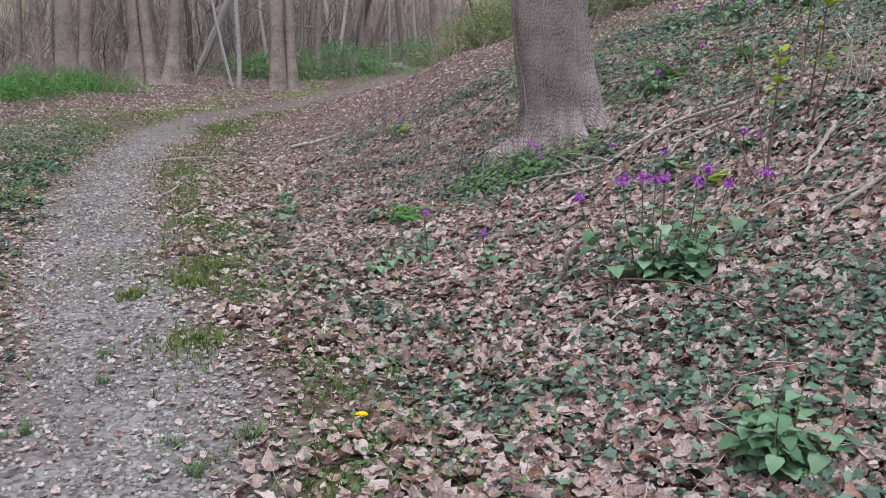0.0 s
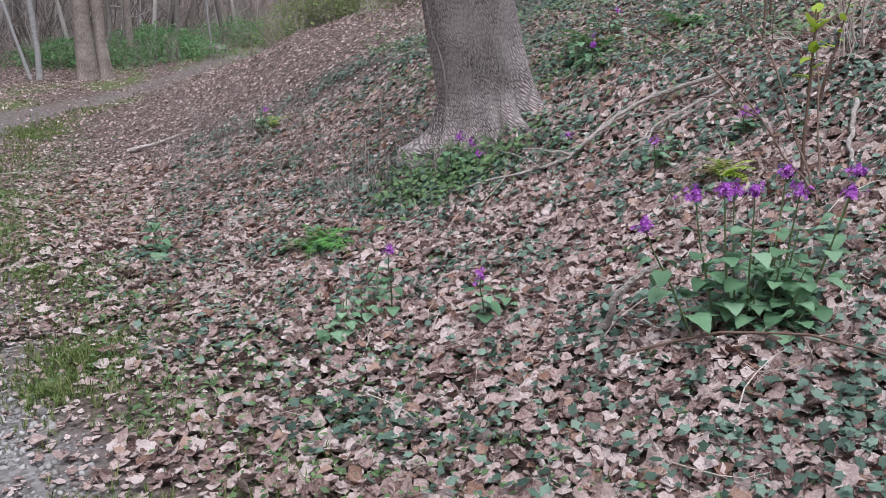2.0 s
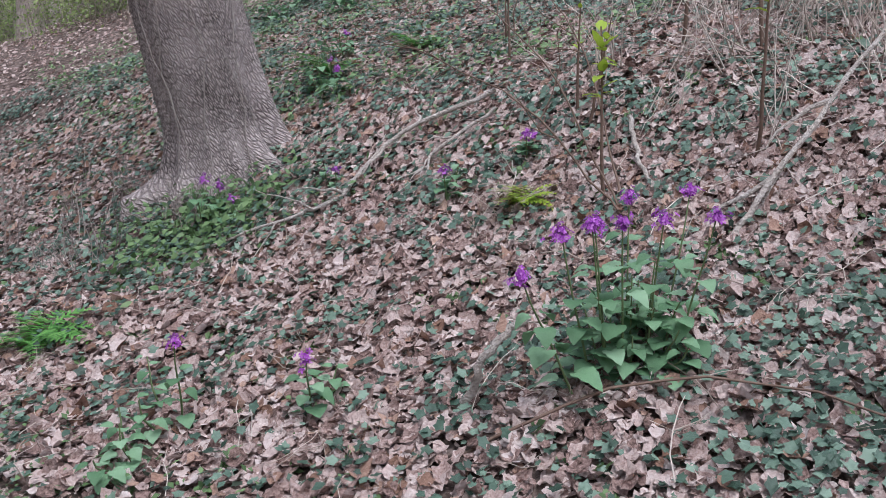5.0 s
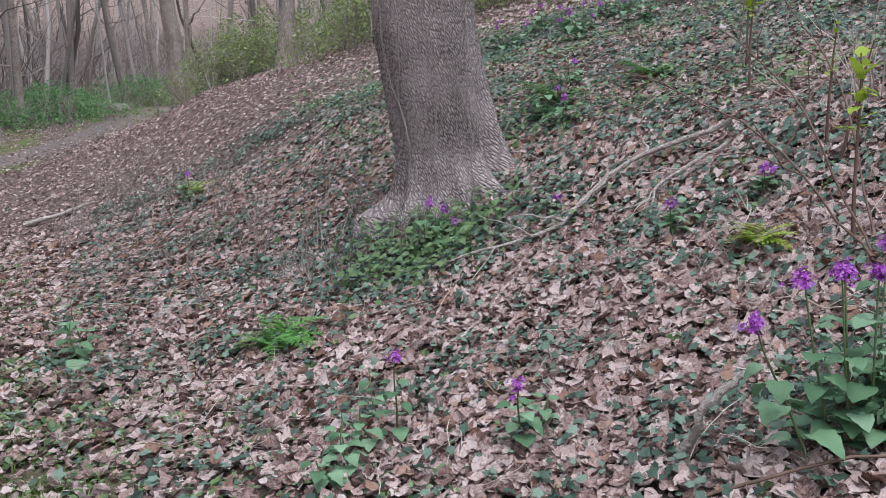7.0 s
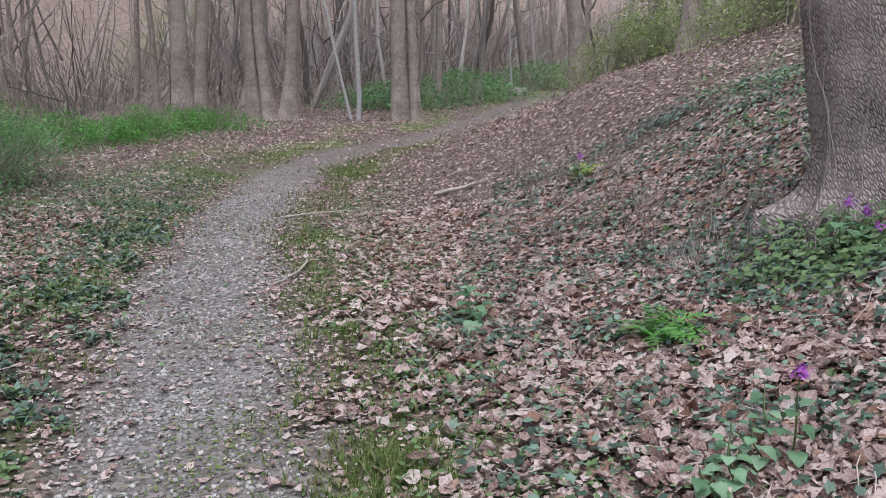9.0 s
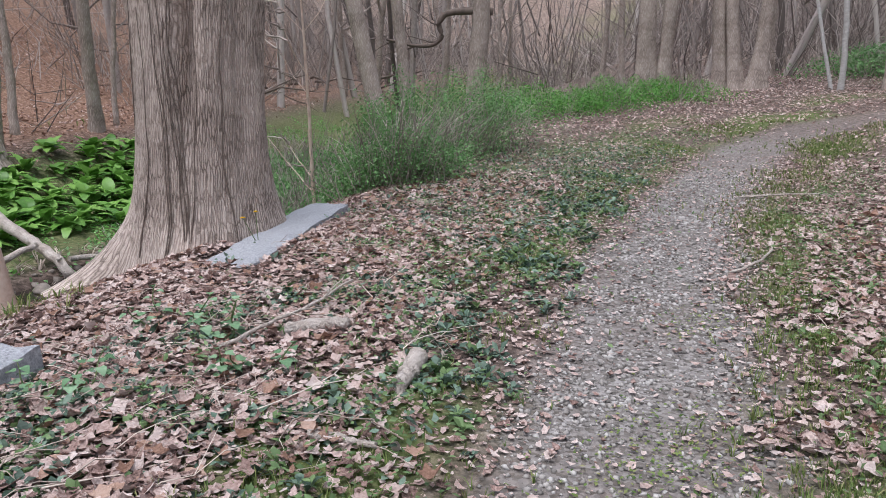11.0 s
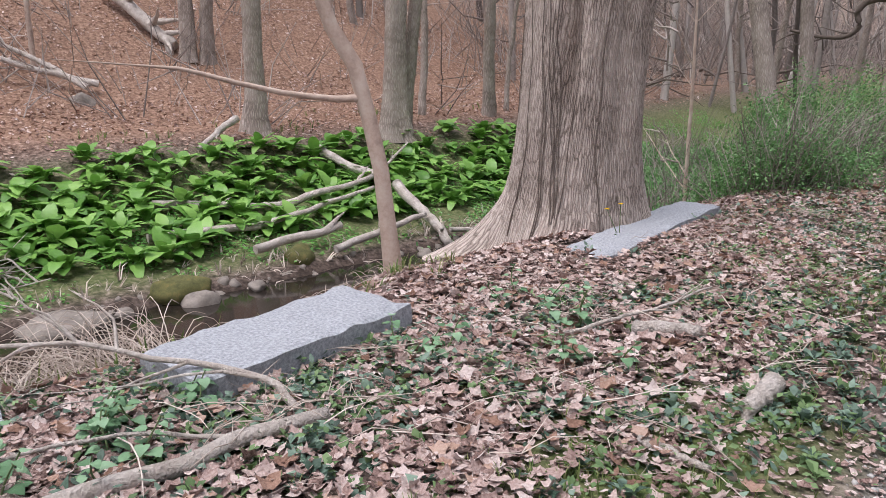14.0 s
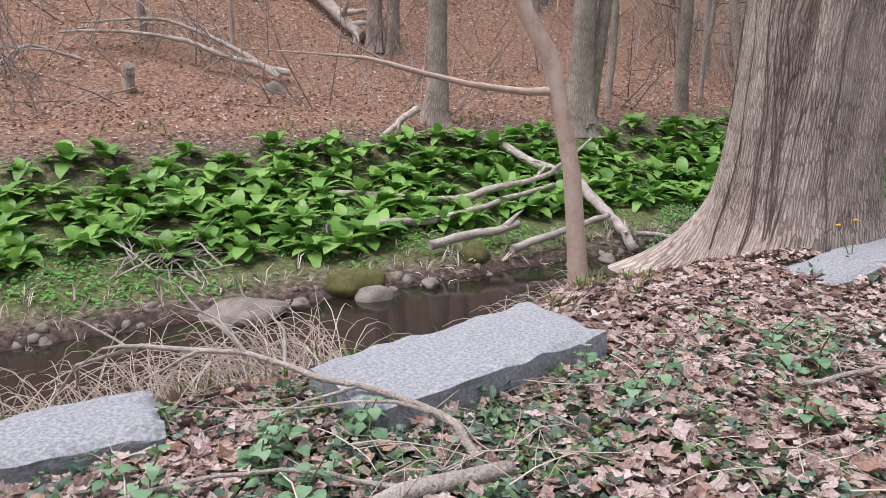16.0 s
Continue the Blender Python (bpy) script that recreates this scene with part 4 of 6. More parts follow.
# ---- stone slabs by the brook ----
def slab(corner, along, across, long, wide, thick, seed, label, tiltx=0.0, tilty=0.0, chip=0.06):
    """A rough-cut granite block with broken edges, from its near end corner."""
    g = np.random.default_rng(seed)
    nu, nv, nw = 36, 14, 8
    bm = bmesh.new()
    bmesh.ops.create_grid(bm, x_segments=nu, y_segments=nv, size=0.5)
    top = [v for v in bm.verts]
    ext = bmesh.ops.extrude_face_region(bm, geom=bm.faces[:])
    for e in ext["geom"]:
        if isinstance(e, bmesh.types.BMVert):
            e.co.z -= 1
    sides = [e for e in bm.edges if abs(e.verts[0].co.z - e.verts[1].co.z) > 0.5]
    bmesh.ops.subdivide_edges(bm, edges=sides, cuts=nw)
    bmesh.ops.recalc_face_normals(bm, faces=bm.faces)
    for v in bm.verts:
        x, y, z = v.co
        ex = min(0.5 - abs(x), 0.5 - abs(y) * wide / long * 0 + 1) * long
        ey = (0.5 - abs(y)) * wide
        p = Vector((x * 3 + seed, y * 2, z * 0.7))
        n1 = noise.noise(p * 1.7)
        n2 = noise.noise(Vector((x * long * 9, y * wide * 9, z * 3 + seed)))
        edge = max(0.0, 1 - min(ex, ey) / 0.05)
        drop = edge * (0.2 + 0.8 * abs(n1)) * chip * 0.7 if z > -0.01 else 0
        inward = 0.045 * n1 + 0.008 * n2
        v.co = Vector((x * long * (1 + inward * 0.35) + 0.012 * n2 * (abs(x) > 0.49), y * wide * (1 + inward) + 0.01 * n2 * (abs(y) > 0.49), z * thick - drop + 0.007 * n1 + 0.007 * n2))
    me = bpy.data.meshes.new("stone_slab")
    bm.to_mesh(me)
    bm.free()
    me.materials.append(GRANITE)
    ob = new("stone_slab", me)
    a = np.array([*along, 0.0])
    a /= np.linalg.norm(a)
    b = np.array([*across, 0.0])
    b /= np.linalg.norm(b)
    mid = np.array([corner[0], corner[1], corner[2]]) + a * long / 2 + b * wide / 2
    ob.matrix_world = Matrix.Translation(mid) @ Matrix.Rotation(math.atan2(a[1], a[0]), 4, "Z") @ Matrix.Rotation(radians(tiltx), 4, "X") @ Matrix.Rotation(radians(tilty), 4, "Y")
    return tagged(ob, label, "stone slab")


slab((-4.60, 3.15, 0.19), (-0.49, 0.87), (-0.87, -0.49), 1.36, 0.56, 0.36, 3, "long rough-cut grey granite slab lying in dead leaves", 2, -1)
slab((-6.16, 6.22, 0.13), (-0.45, 0.89), (-0.89, -0.45), 2.2, 0.44, 0.3, 5, "pale granite slab half sunk at the foot of the great tree", 0, -3)
slab((-4.13, 1.14, 0.17), (-0.36, 0.93), (-0.93, -0.36), 1.32, 0.42, 0.32, 8, "weathered granite slab half buried among weeds", 2, 0, 0.09)

# ---- dead leaves, ivy, grass and gravel ----
def right_litter(x, y):
    d = path_d(x, y)
    bare = 0.5 + 0.5 * smooth(-0.5, 0.2, wander(x, y, 1.7, 11))
    bed = np.exp(-(((x - 0.45) / 0.8) ** 2 + ((y - 7.75) / 0.7) ** 2))
    return smooth(0.5, 2.1, d + 0.4 * wander(x, y, 1.1, 12)) * bare * (1 - 0.75 * bed)


SLABS = [((-4.60, 3.15, 0.19), (-0.49, 0.87), 1.36, 0.56), ((-6.16, 6.22, 0.13), (-0.45, 0.89), 2.2, 0.44), ((-4.13, 1.14, 0.17), (-0.36, 0.93), 1.32, 0.42)]


def off_slabs(x, y):
    """0 over the stone slabs, 1 elsewhere."""
    out = np.ones_like(np.asarray(x, float))
    for (cx, cy, _), (ax, ay), long, wide in SLABS:
        u, v = (x - cx) * ax + (y - cy) * ay, (x - cx) * -ay + (y - cy) * ax
        out = out * (1 - ((u > -0.03) & (u < long + 0.03) & (v > -0.03) & (v < wide + 0.03)))
    return out


def left_litter(x, y):
    d, s_ = path_d(x, y), stream_bend(x, y)
    return off_slabs(x, y) * (1 - 0.5 * np.exp(-((d + 1.0) / 0.4) ** 2)) * smooth(0.7, 2.0, -d + 0.35 * wander(x, y, 1.3, 13)) * (1 - smooth(1.4, 1.8, s_)) * (0.35 + 0.65 * smooth(-0.5, 0.3, wander(x, y, 1.9, 14)))


def sizes(n, lo, hi, seed):
    return np.random.default_rng(seed).uniform(lo, hi, n)


def piled(p, seed, deep=0.035):
    """The same places, raised a little by chance, as leaves lie over one another."""
    p[:, 2] += np.random.default_rng(seed).uniform(0, deep, len(p))
    return p


def leaf_sizes(n, seed, lo=0.026, more=0.07):
    return lo + more * np.random.default_rng(seed).power(0.8, n)


p = piled(places(104000, -3.2, 4.6, 0.6, 8.2, 31, right_litter), 1031)
scatter("leaf_litter", DRY_NEAR, LEAF_DRY, p, 0.5, leaf_sizes(len(p), 1), "dry tan and pinkish fallen leaves covering the slope", "fallen leaves", seed=2, lift=0.012)
p = piled(places(46000, -3.8, 4.6, 8.2, 12, 1032, right_litter), 1033)
scatter("leaf_litter", DRY_MID, LEAF_DRY, p, 0.5, leaf_sizes(len(p), 1034, 0.026, 0.06), "dry tan and pinkish fallen leaves covering the slope", "fallen leaves", seed=2, lift=0.012)
p = places(9000, -3.0, 4.6, 1.2, 11.5, 32, right_litter)
scatter("rusty_leaf_litter", DRY_NEAR, LEAF_RUST, piled(p, 1035), 0.5, leaf_sizes(len(p), 3), "rusty brown curled fallen leaves on the slope", "fallen leaves", seed=4, lift=0.02)
p = piled(places(72000, -7.4, -1.6, 0.8, 8.0, 33, left_litter), 1036)
scatter("leaf_litter", DRY_FLAT, LEAF_DRY, p, 0.36, leaf_sizes(len(p), 5, 0.026, 0.07), "dry tan fallen leaves round the stone slabs", "fallen leaves", seed=1037, lift=0.012)
p = piled(places(32000, -9.0, -1.6, 8.0, 11.5, 1038, left_litter), 1039)
scatter("leaf_litter", DRY_MID, LEAF_DRY, p, 0.5, leaf_sizes(len(p), 1040, 0.026, 0.06), "dry tan fallen leaves between the path and the brook", "fallen leaves", seed=6, lift=0.012)
p = places(9000, -8.2, -2.0, -1.5, 11.0, 34, left_litter)
scatter("rusty_leaf_litter", DRY_FLAT, LEAF_RUST, piled(p, 1041), 0.36, leaf_sizes(len(p), 7, 0.028, 0.08), "rusty brown curled fallen leaves by the slabs", "fallen leaves", seed=8, lift=0.02)
p = places(70000, -13, 8, 10.5, 34, 35, lambda x, y: 0.85 * smooth(0.8 - 1.1 * smooth(13, 18, y), 1.8, np.abs(path_d(x, y)) + 0.3 * wander(x, y, 1.5, 15)) * (1 - smooth(1.3, 2.0, stream_bend(x, y))) * (1 - 0.5 * smooth(20, 40, y)))
scatter("far_leaf_litter", DRY_LOW, LEAF_DRY, p, 0.5, sizes(len(p), 0.035, 0.08, 9), "pinkish fallen leaves further up the path", "fallen leaves", seed=10, lift=0.02)
p = places(26000, 4.2, 13, 2, 16, 36, lambda x, y: 0.8 + 0 * x)
scatter("upper_leaf_litter", DRY_LOW, LEAF_DRY, p, 0.4, sizes(len(p), 0.05, 0.12, 11), "fallen leaves on the upper slope", "fallen leaves", seed=12, lift=0.02)
p = places(75000, -28, -12, -9, 22, 37, lambda x, y: smooth(7.6, 8.8, stream_bend(x, y)) * (0.4 + 0.6 * smooth(-0.4, 0.4, wander(x, y, 3, 16))))
far_half = len(p) // 4
scatter("hillside_litter", DRY_LOW, LEAF_DRY, p[:far_half], 0.5, sizes(far_half, 0.03, 0.09, 1313), "tan fallen leaves on the far hillside", "fallen leaves", seed=1314, lift=0.02)
p = p[far_half:]
scatter("hillside_litter", DRY_LOW, LEAF_RUST, p, 0.5, sizes(len(p), 0.03, 0.09, 13), "russet fallen leaves on the far hillside", "fallen leaves", seed=14, lift=0.02)
# leaves blown on to the path
p = places(100000, -8, 1.2, 0.5, 15, 38, lambda x, y: 0.2 + 0.8 * smooth(0.2, 0.6, np.abs(path_d(x, y))) * (1 - smooth(1.7, 2.6, np.abs(path_d(x, y)))))
scatter("path_litter", DRY_LOW, LEAF_DRY, p, 0.3, 0.012 + 0.045 * np.random.default_rng(15).power(0.6, len(p)), "scraps of dry leaf trodden into the path", "fallen leaves", seed=16, lift=0.012)

p = places(16000, -2.6, 4.4, 1.4, 9.5, 315, lambda x, y: 0.5 * right_litter(x, y))
scatter("leaf_crumbs", DRY_LOW, LEAF_DRY, p, 0.5, sizes(len(p), 0.015, 0.045, 316), "crumbled scraps of dry leaf on the slope", "fallen leaves", seed=317, lift=0.03)
p = places(9000, -7.0, -2.0, 0.0, 8.0, 318, lambda x, y: 0.5 * left_litter(x, y))
scatter("leaf_crumbs", DRY_LOW, LEAF_DRY, p, 0.5, sizes(len(p), 0.015, 0.045, 319), "crumbled scraps of dry leaf by the slabs", "fallen leaves", seed=320, lift=0.03)

p = places(36000, -8, 9, -7, 1.0, 321, lambda x, y: 0.9 * smooth(0.6, 1.4, np.abs(path_d(x, y))) * (1 - smooth(0.3, 0.9, stream_bend(x, y))))
scatter("far_leaf_litter", DRY_LOW, LEAF_DRY, p, 0.3, sizes(len(p), 0.04, 0.1, 322), "dry fallen leaves either side of the path", "fallen leaves", seed=323, lift=0.015)
p = places(9000, -3.4, -1.6, 4.6, 7.6, 324, lambda x, y: np.clip(np.exp(-(((x + 2.4) / 0.28) ** 2 + ((y - 5.5) / 0.5) ** 2)) + 0.7 * np.exp(-(((x + 2.95) / 0.2) ** 2 + ((y - 7.1) / 0.3) ** 2)), 0, 1))
scatter("path_moss", LEAFLET, GRASS, p, 0.4, sizes(len(p), 0.012, 0.028, 325), "thin yellow-green moss in the middle of the path", "moss", seed=326, lift=0.012)

# gravel
p = places(110000, -6.2, 0.6, 0.6, 13.5, 39, lambda x, y: gravel_mask(x, y) * (0.45 + 0.55 * smooth(-0.5, 0.3, wander(x, y, 0.8, 17))))
gsz = 0.010 + 0.026 * np.random.default_rng(17).power(0.55, len(p))
scatter("gravel", CHIPS, GRAVEL, p, 0.4, gsz, "loose grey crushed gravel on the path", "gravel", seed=18, lift=0.002)
p = places(160, -6.0, 0.3, 1.0, 10, 40, gravel_mask)
scatter("path_stones", PEBBLES, GRAVEL, p, 0.3, sizes(len(p), 0.025, 0.05, 19), "larger flat grey stones bedded in the path", "stones", seed=20)

# ivy: patches on the slope, thick below the furrowed tree
def ivy_weight(x, y):
    bed = np.exp(-(((x - 0.7) / 0.85) ** 2 + ((y - 7.75) / 0.7) ** 2))
    patch = 0.15 + 0.8 * smooth(0.15, 0.6, wander(x, y, 0.8, 21))
    up = smooth(3.6, 5.5, foot_d(x, y)) * 0.22 * smooth(-0.2, 0.5, wander(x, y, 2.0, 22))
    corner = np.exp(-(((x - 1.6) / 1.0) ** 2 + ((y - 3.3) / 0.9) ** 2)) * 0.6
    right = 0.3 * smooth(0.9, 2.4, x) * smooth(-0.2, 0.5, wander(x, y, 1.1, 29))
    return np.clip(bed + patch * 0.7 + up + corner + right, 0, 1) * smooth(0.9, 1.5, path_d(x, y))


p = places(125000, -1.8, 7, 1.0, 13.5, 41, ivy_weight)
h_ = np.random.default_rng(42).uniform(0.025, 0.1, len(p))
p[:, 2] += h_
scatter("ivy", IVY_T, IVY, p, 0.45, sizes(len(p), 0.03, 0.064, 43), "dark glossy ivy creeping through the dead leaves", "ivy", seed=44)


p = places(9000, -0.9, 1.9, 6.5, 9.2, 330, lambda x, y: np.clip(1.3 * np.exp(-(((x - 0.72) / 0.62) ** 2 + ((y - 7.62) / 0.55) ** 2)) - 0.2 + 0.2 * wander(x, y, 0.6, 331), 0, 1))
p[:, 2] += np.random.default_rng(332).uniform(0.03, 0.19, len(p))
scatter("ivy_bed", IVY_LOW + HERB_T, HERB, p, 0.6, sizes(len(p), 0.035, 0.075, 333), "dense bed of green ivy at the foot of the furrowed tree", "ivy", seed=334)


def left_ivy(x, y):
    s_, d = stream_bend(x, y), path_d(x, y)
    strip = np.exp(-((d + 1.05 + 0.5 * smooth(5, 8, y)) / (0.35 + 0.3 * smooth(5, 8, y))) ** 2) * smooth(-0.3, 0.4, wander(x, y, 1.6, 23))
    weeds = 1.6 * np.exp(-((s_ + 0.8) / 0.55) ** 2) * smooth(-0.3, 0.3, wander(x, y, 1.3, 24)) * (1 - smooth(4.2, 5.2, y))
    mid = 0.025 + smooth(0.4, 0.7, wander(x, y, 0.9, 25)) * 0.3
    far = smooth(7.0, 9.0, y) * smooth(-4.5, -3, d) * 0.7
    return np.clip(strip + weeds + mid + far, 0, 1) * (d < -0.75) * (s_ < 0.1)


p = places(26000, -10, -1.5, -1.5, 15, 45, left_ivy)
p[:, 2] += np.random.default_rng(46).uniform(0.02, 0.09, len(p))
scatter("groundcover", IVY_LOW + HERB_T, IVY, p, 0.5, sizes(len(p), 0.028, 0.06, 47), "low dark green weeds and ivy beside the path", "weeds", seed=48)


p = places(105000, -9.5, -1.2, -2.0, 17, 301, lambda x, y: np.clip(np.exp(-((path_d(x, y) + 1.05 + 0.7 * smooth(5, 8, y)) / (0.32 + 0.68 * smooth(5, 8, y))) ** 2) * smooth(-0.8, 0.1, wander(x, y, 1.3, 302)) + 0.02 * (path_d(x, y) < -1), 0, 1) * (stream_bend(x, y) < 0.2))
p[:, 2] += np.random.default_rng(303).uniform(0.02, 0.09, len(p))
scatter("low_herbs", LEAFLET, HERB, p, 0.5, sizes(len(p), 0.018, 0.05, 304), "low green herbs on the verge beside the path", "herbs", seed=305)
p = places(34000, 0.8, 7.5, 6.8, 15, 306, lambda x, y: np.clip(0.08 + 0.6 * smooth(-0.1, 0.5, wander(x, y, 1.4, 307)), 0, 1) * smooth(3.6, 5.2, foot_d(x, y)))
p[:, 2] += np.random.default_rng(308).uniform(0.02, 0.14, len(p))
scatter("slope_herbs", LEAFLET, SLOPE_HERB, p, 0.5, sizes(len(p), 0.03, 0.075, 309), "fresh green herbs on the upper slope", "herbs", seed=310)
p = places(42000, -3.8, 0.5, 2.0, 15, 311, lambda x, y: np.clip(smooth(0.6, 1.0, path_d(x, y)) * (1 - smooth(1.4, 2.4, path_d(x, y))), 0, 1) * 0.7)
p[:, 2] += np.random.default_rng(312).uniform(0.02, 0.08, len(p))
scatter("low_herbs", LEAFLET, HERB, p, 0.5, sizes(len(p), 0.016, 0.045, 313), "low green herbs along the foot of the slope", "herbs", seed=314)


def verge(x, y):
    d = path_d(x, y)
    w = np.exp(-((d - 0.95) / 0.42) ** 2) * smooth(-0.5, 0.3, wander(x, y, 1.5, 26)) + np.exp(-((d + 1.2) / 0.5) ** 2) * smooth(-0.4, 0.4, wander(x, y, 1.7, 27))
    return np.clip(w, 0, 1) * 0.9


p = places(70000, -7.5, 0.5, 1.5, 19, 49, verge)
scatter("grass", TUFT, GRASS, p, 0.25, sizes(len(p), 0.04, 0.10, 50), "short yellow-green grass along the path's edge", "grass", seed=51)
GRASS_SPOTS = [(-1.66, 5.41, 0.32), (-1.32, 3.95, 0.28), (-4.6, 16.0, 0.9), (-3.45, 10.3, 0.5), (-1.68, 5.5, 0.3), (-2.3, 7.2, 0.25), (-1.9, 7.06, 0.3), (-3.3, 10.0, 0.5), (-1.65, 7.43, 0.3), (-2.0, 4.75, 0.12), (-1.75, 5.1, 0.2)]
pp = []
for k, (x, y, r) in enumerate(GRASS_SPOTS):
    g = np.random.default_rng(100 + k)
    n = int(900 * r)
    a, q = g.uniform(0, 6.28, n), np.abs(g.normal(0, 0.55, n)) * r
    pp.append(np.stack([x + q * np.cos(a), y + q * np.sin(a), rough_height(x + q * np.cos(a), y + q * np.sin(a))], -1))
p = np.concatenate(pp)
scatter("grass_patches", TUFT, GRASS, p, 0.25, sizes(len(p), 0.04, 0.095, 52), "mossy yellow-green turf patches at the path's edge", "grass", seed=53)
for k, (x, y, r) in enumerate([(-0.74, 2.87, 0.10), (-1.66, 2.83, 0.07), (-1.71, 3.72, 0.07), (-0.88, 2.59, 0.08), (-1.57, 3.37, 0.06), (-1.04, 2.79, 0.06)]):
    v, f = [], []
    g = np.random.default_rng(200 + k)
    q = []
    for i in range(12):
        tv, tf = blades(8, 300 + k * 20 + i, 0.7, 0.022)
        a, l_ = g.uniform(0, 6.28), abs(g.normal(0, 0.5)) * r
        q.append((tv * r * g.uniform(0.7, 1.1) + np.array([l_ * math.cos(a), l_ * math.sin(a), 0]), tf))
    v, f = merge(q)
    ob = link("grass_tuft", v, f, HERB)
    ob.location = (x, y, float(rough_height(x, y)))
    tagged(ob, "small bright green grass tuft growing in the gravel", "grass tuft", "tufts in the path")


# tufts of weeds and trailing ivy crowded round the slabs
WEED_SPOTS = [(-4.95, 2.8, 0.3), (-4.4, 3.62, 0.24), (-5.16, 5.28, 0.3), (-4.42, 4.43, 0.18), (-4.93, 6.05, 0.28), (-4.81, 4.05, 0.2), (-4.03, 4.37, 0.14), (-3.97, 3.48, 0.12), (-5.2, 5.87, 0.2),
              (-4.99, 3.36, 0.16), (-4.61, 3.6, 0.2), (-4.83, 2.31, 0.26), (-4.65, 4.88, 0.22), (-5.79, 7.16, 0.35), (-4.26, 3.95, 0.15), (-4.95, 5.0, 0.2), (-4.6, 2.0, 0.25)]
for name, shapes, mat, tone, share, s0 in (("ivy_tuft", IVY_T, IVY, "dark green trailing ivy by the stone slabs", 80, 0), ("weed_tuft", HERB_T + LEAFLET, SLOPE_HERB, "fresh green weeds sprouting by the stone slabs", 110, 1)):
    pp = []
    for k, (x, y, r) in enumerate(WEED_SPOTS):
        g = np.random.default_rng(700 + 2 * k + s0)
        n = int(share * r / 0.25 * g.uniform(0.3, 1.3))
        a, q = g.uniform(0, 6.28, n), np.abs(g.normal(0, 0.75, n)) * r
        px_, py_ = x + q * np.cos(a), y + q * np.sin(a)
        pp.append(np.stack([px_, py_, rough_height(px_, py_) + 0.01 + g.uniform(0.01, 0.09, n) * np.exp(-(q / r) ** 2 * 0.5)], -1))
    p = np.concatenate(pp)
    scatter(name, shapes, mat, p, 0.6, sizes(len(p), 0.024, 0.05, 750 + s0), tone, "weeds", seed=760 + s0)


def sprig(seed, n=8):
    """A low weed: a few pointed leaves rising and spreading from one root."""
    g = np.random.default_rng(seed)
    v, f = [], []
    for i in range(n):
        a, up, L = i * 2.4 + g.normal(0, 0.3), g.uniform(0.25, 1.1), g.uniform(0.55, 1.0)
        o = np.array([math.cos(a) * math.cos(up), math.sin(a) * math.cos(up), math.sin(up)])
        w = np.array([-math.sin(a), math.cos(a), 0.0]) * L * g.uniform(0.16, 0.26)
        b0 = np.array([0, 0, g.uniform(0, 0.35)])
        k = len(v)
        tip = b0 + o * L - np.array([0, 0, 0.25 * L])
        v += [b0, b0 + o * L * 0.55 + w, b0 + o * L * 0.6 - np.array([0, 0, 0.06 * L]), b0 + o * L * 0.55 - w, tip]
        f += [[k, k + 2, k + 1], [k, k + 3, k + 2], [k + 1, k + 2, k + 4], [k + 2, k + 3, k + 4]]
    return np.array(v), np.array(f)


SPRIGS = [sprig(900 + i) for i in range(6)]


def weedy(x, y):
    """Where low weeds crowd between the path and the brook."""
    s_, d = stream_bend(x, y), path_d(x, y)
    band = np.exp(-((s_ + 0.85) / 0.75) ** 2) * (1 - smooth(3.7, 4.6, y)) * smooth(-0.75, 0.05, wander(x, y, 0.9, 901))
    spots = sum(np.exp(-(((x - a) / r) ** 2 + ((y - b) / r) ** 2)) for a, b, r in ((-4.95, 5.05, 0.4), (-4.55, 3.8, 0.28), (-4.3, 4.4, 0.2), (-4.9, 6.3, 0.3), (-5.3, 5.6, 0.25), (-3.9, 4.7, 0.25)))
    margin = np.exp(-((d + 0.95) / (0.35 + 0.4 * smooth(6, 9, y))) ** 2) * smooth(-0.5, 0.4, wander(x, y, 1.1, 902))
    return np.clip(band + spots + 0.5 * margin + 0.012, 0, 1) * (d < -0.5) * (s_ < 0.7) * off_slabs(x, y)


p = places(30000, -9.0, -1.4, 0.2, 12, 903, weedy)
half = len(p) // 2
scatter("low_weeds", SPRIGS, IVY, p[:half], 0.3, sizes(half, 0.05, 0.11, 904), "dark green low weeds among the dead leaves", "weeds", seed=905)
scatter("low_weeds", SPRIGS, HERB, p[half:], 0.3, sizes(len(p) - half, 0.04, 0.1, 906), "fresh green low weeds among the dead leaves", "weeds", seed=907)
p = places(16000, -2.6, 4.5, 1.2, 12, 908, lambda x, y: np.clip(0.08 + 0.6 * smooth(0.2, 0.7, wander(x, y, 1.0, 909)), 0, 1) * smooth(0.6, 1.2, path_d(x, y)))
scatter("low_weeds", SPRIGS, HERB, p, 0.3, sizes(len(p), 0.035, 0.09, 910), "small green weeds scattered over the slope", "weeds", seed=911)


def straw_stem(seed):
    g = np.random.default_rng(seed)
    line = bent((-0.5, 0, 0), (1, 0, 0.06), 1.0, 5, -0.05, 0.22, seed)
    a = tube(line, [0.007, 0.0065, 0.006, 0.005, 0.003], 3)
    b = tube(bent(line[2], (0.8, g.choice([-0.7, 0.7]), 0.2), 0.4, 3, 0, 0.2, seed + 50), [0.005, 0.004, 0.002], 3)
    return merge([a, b])


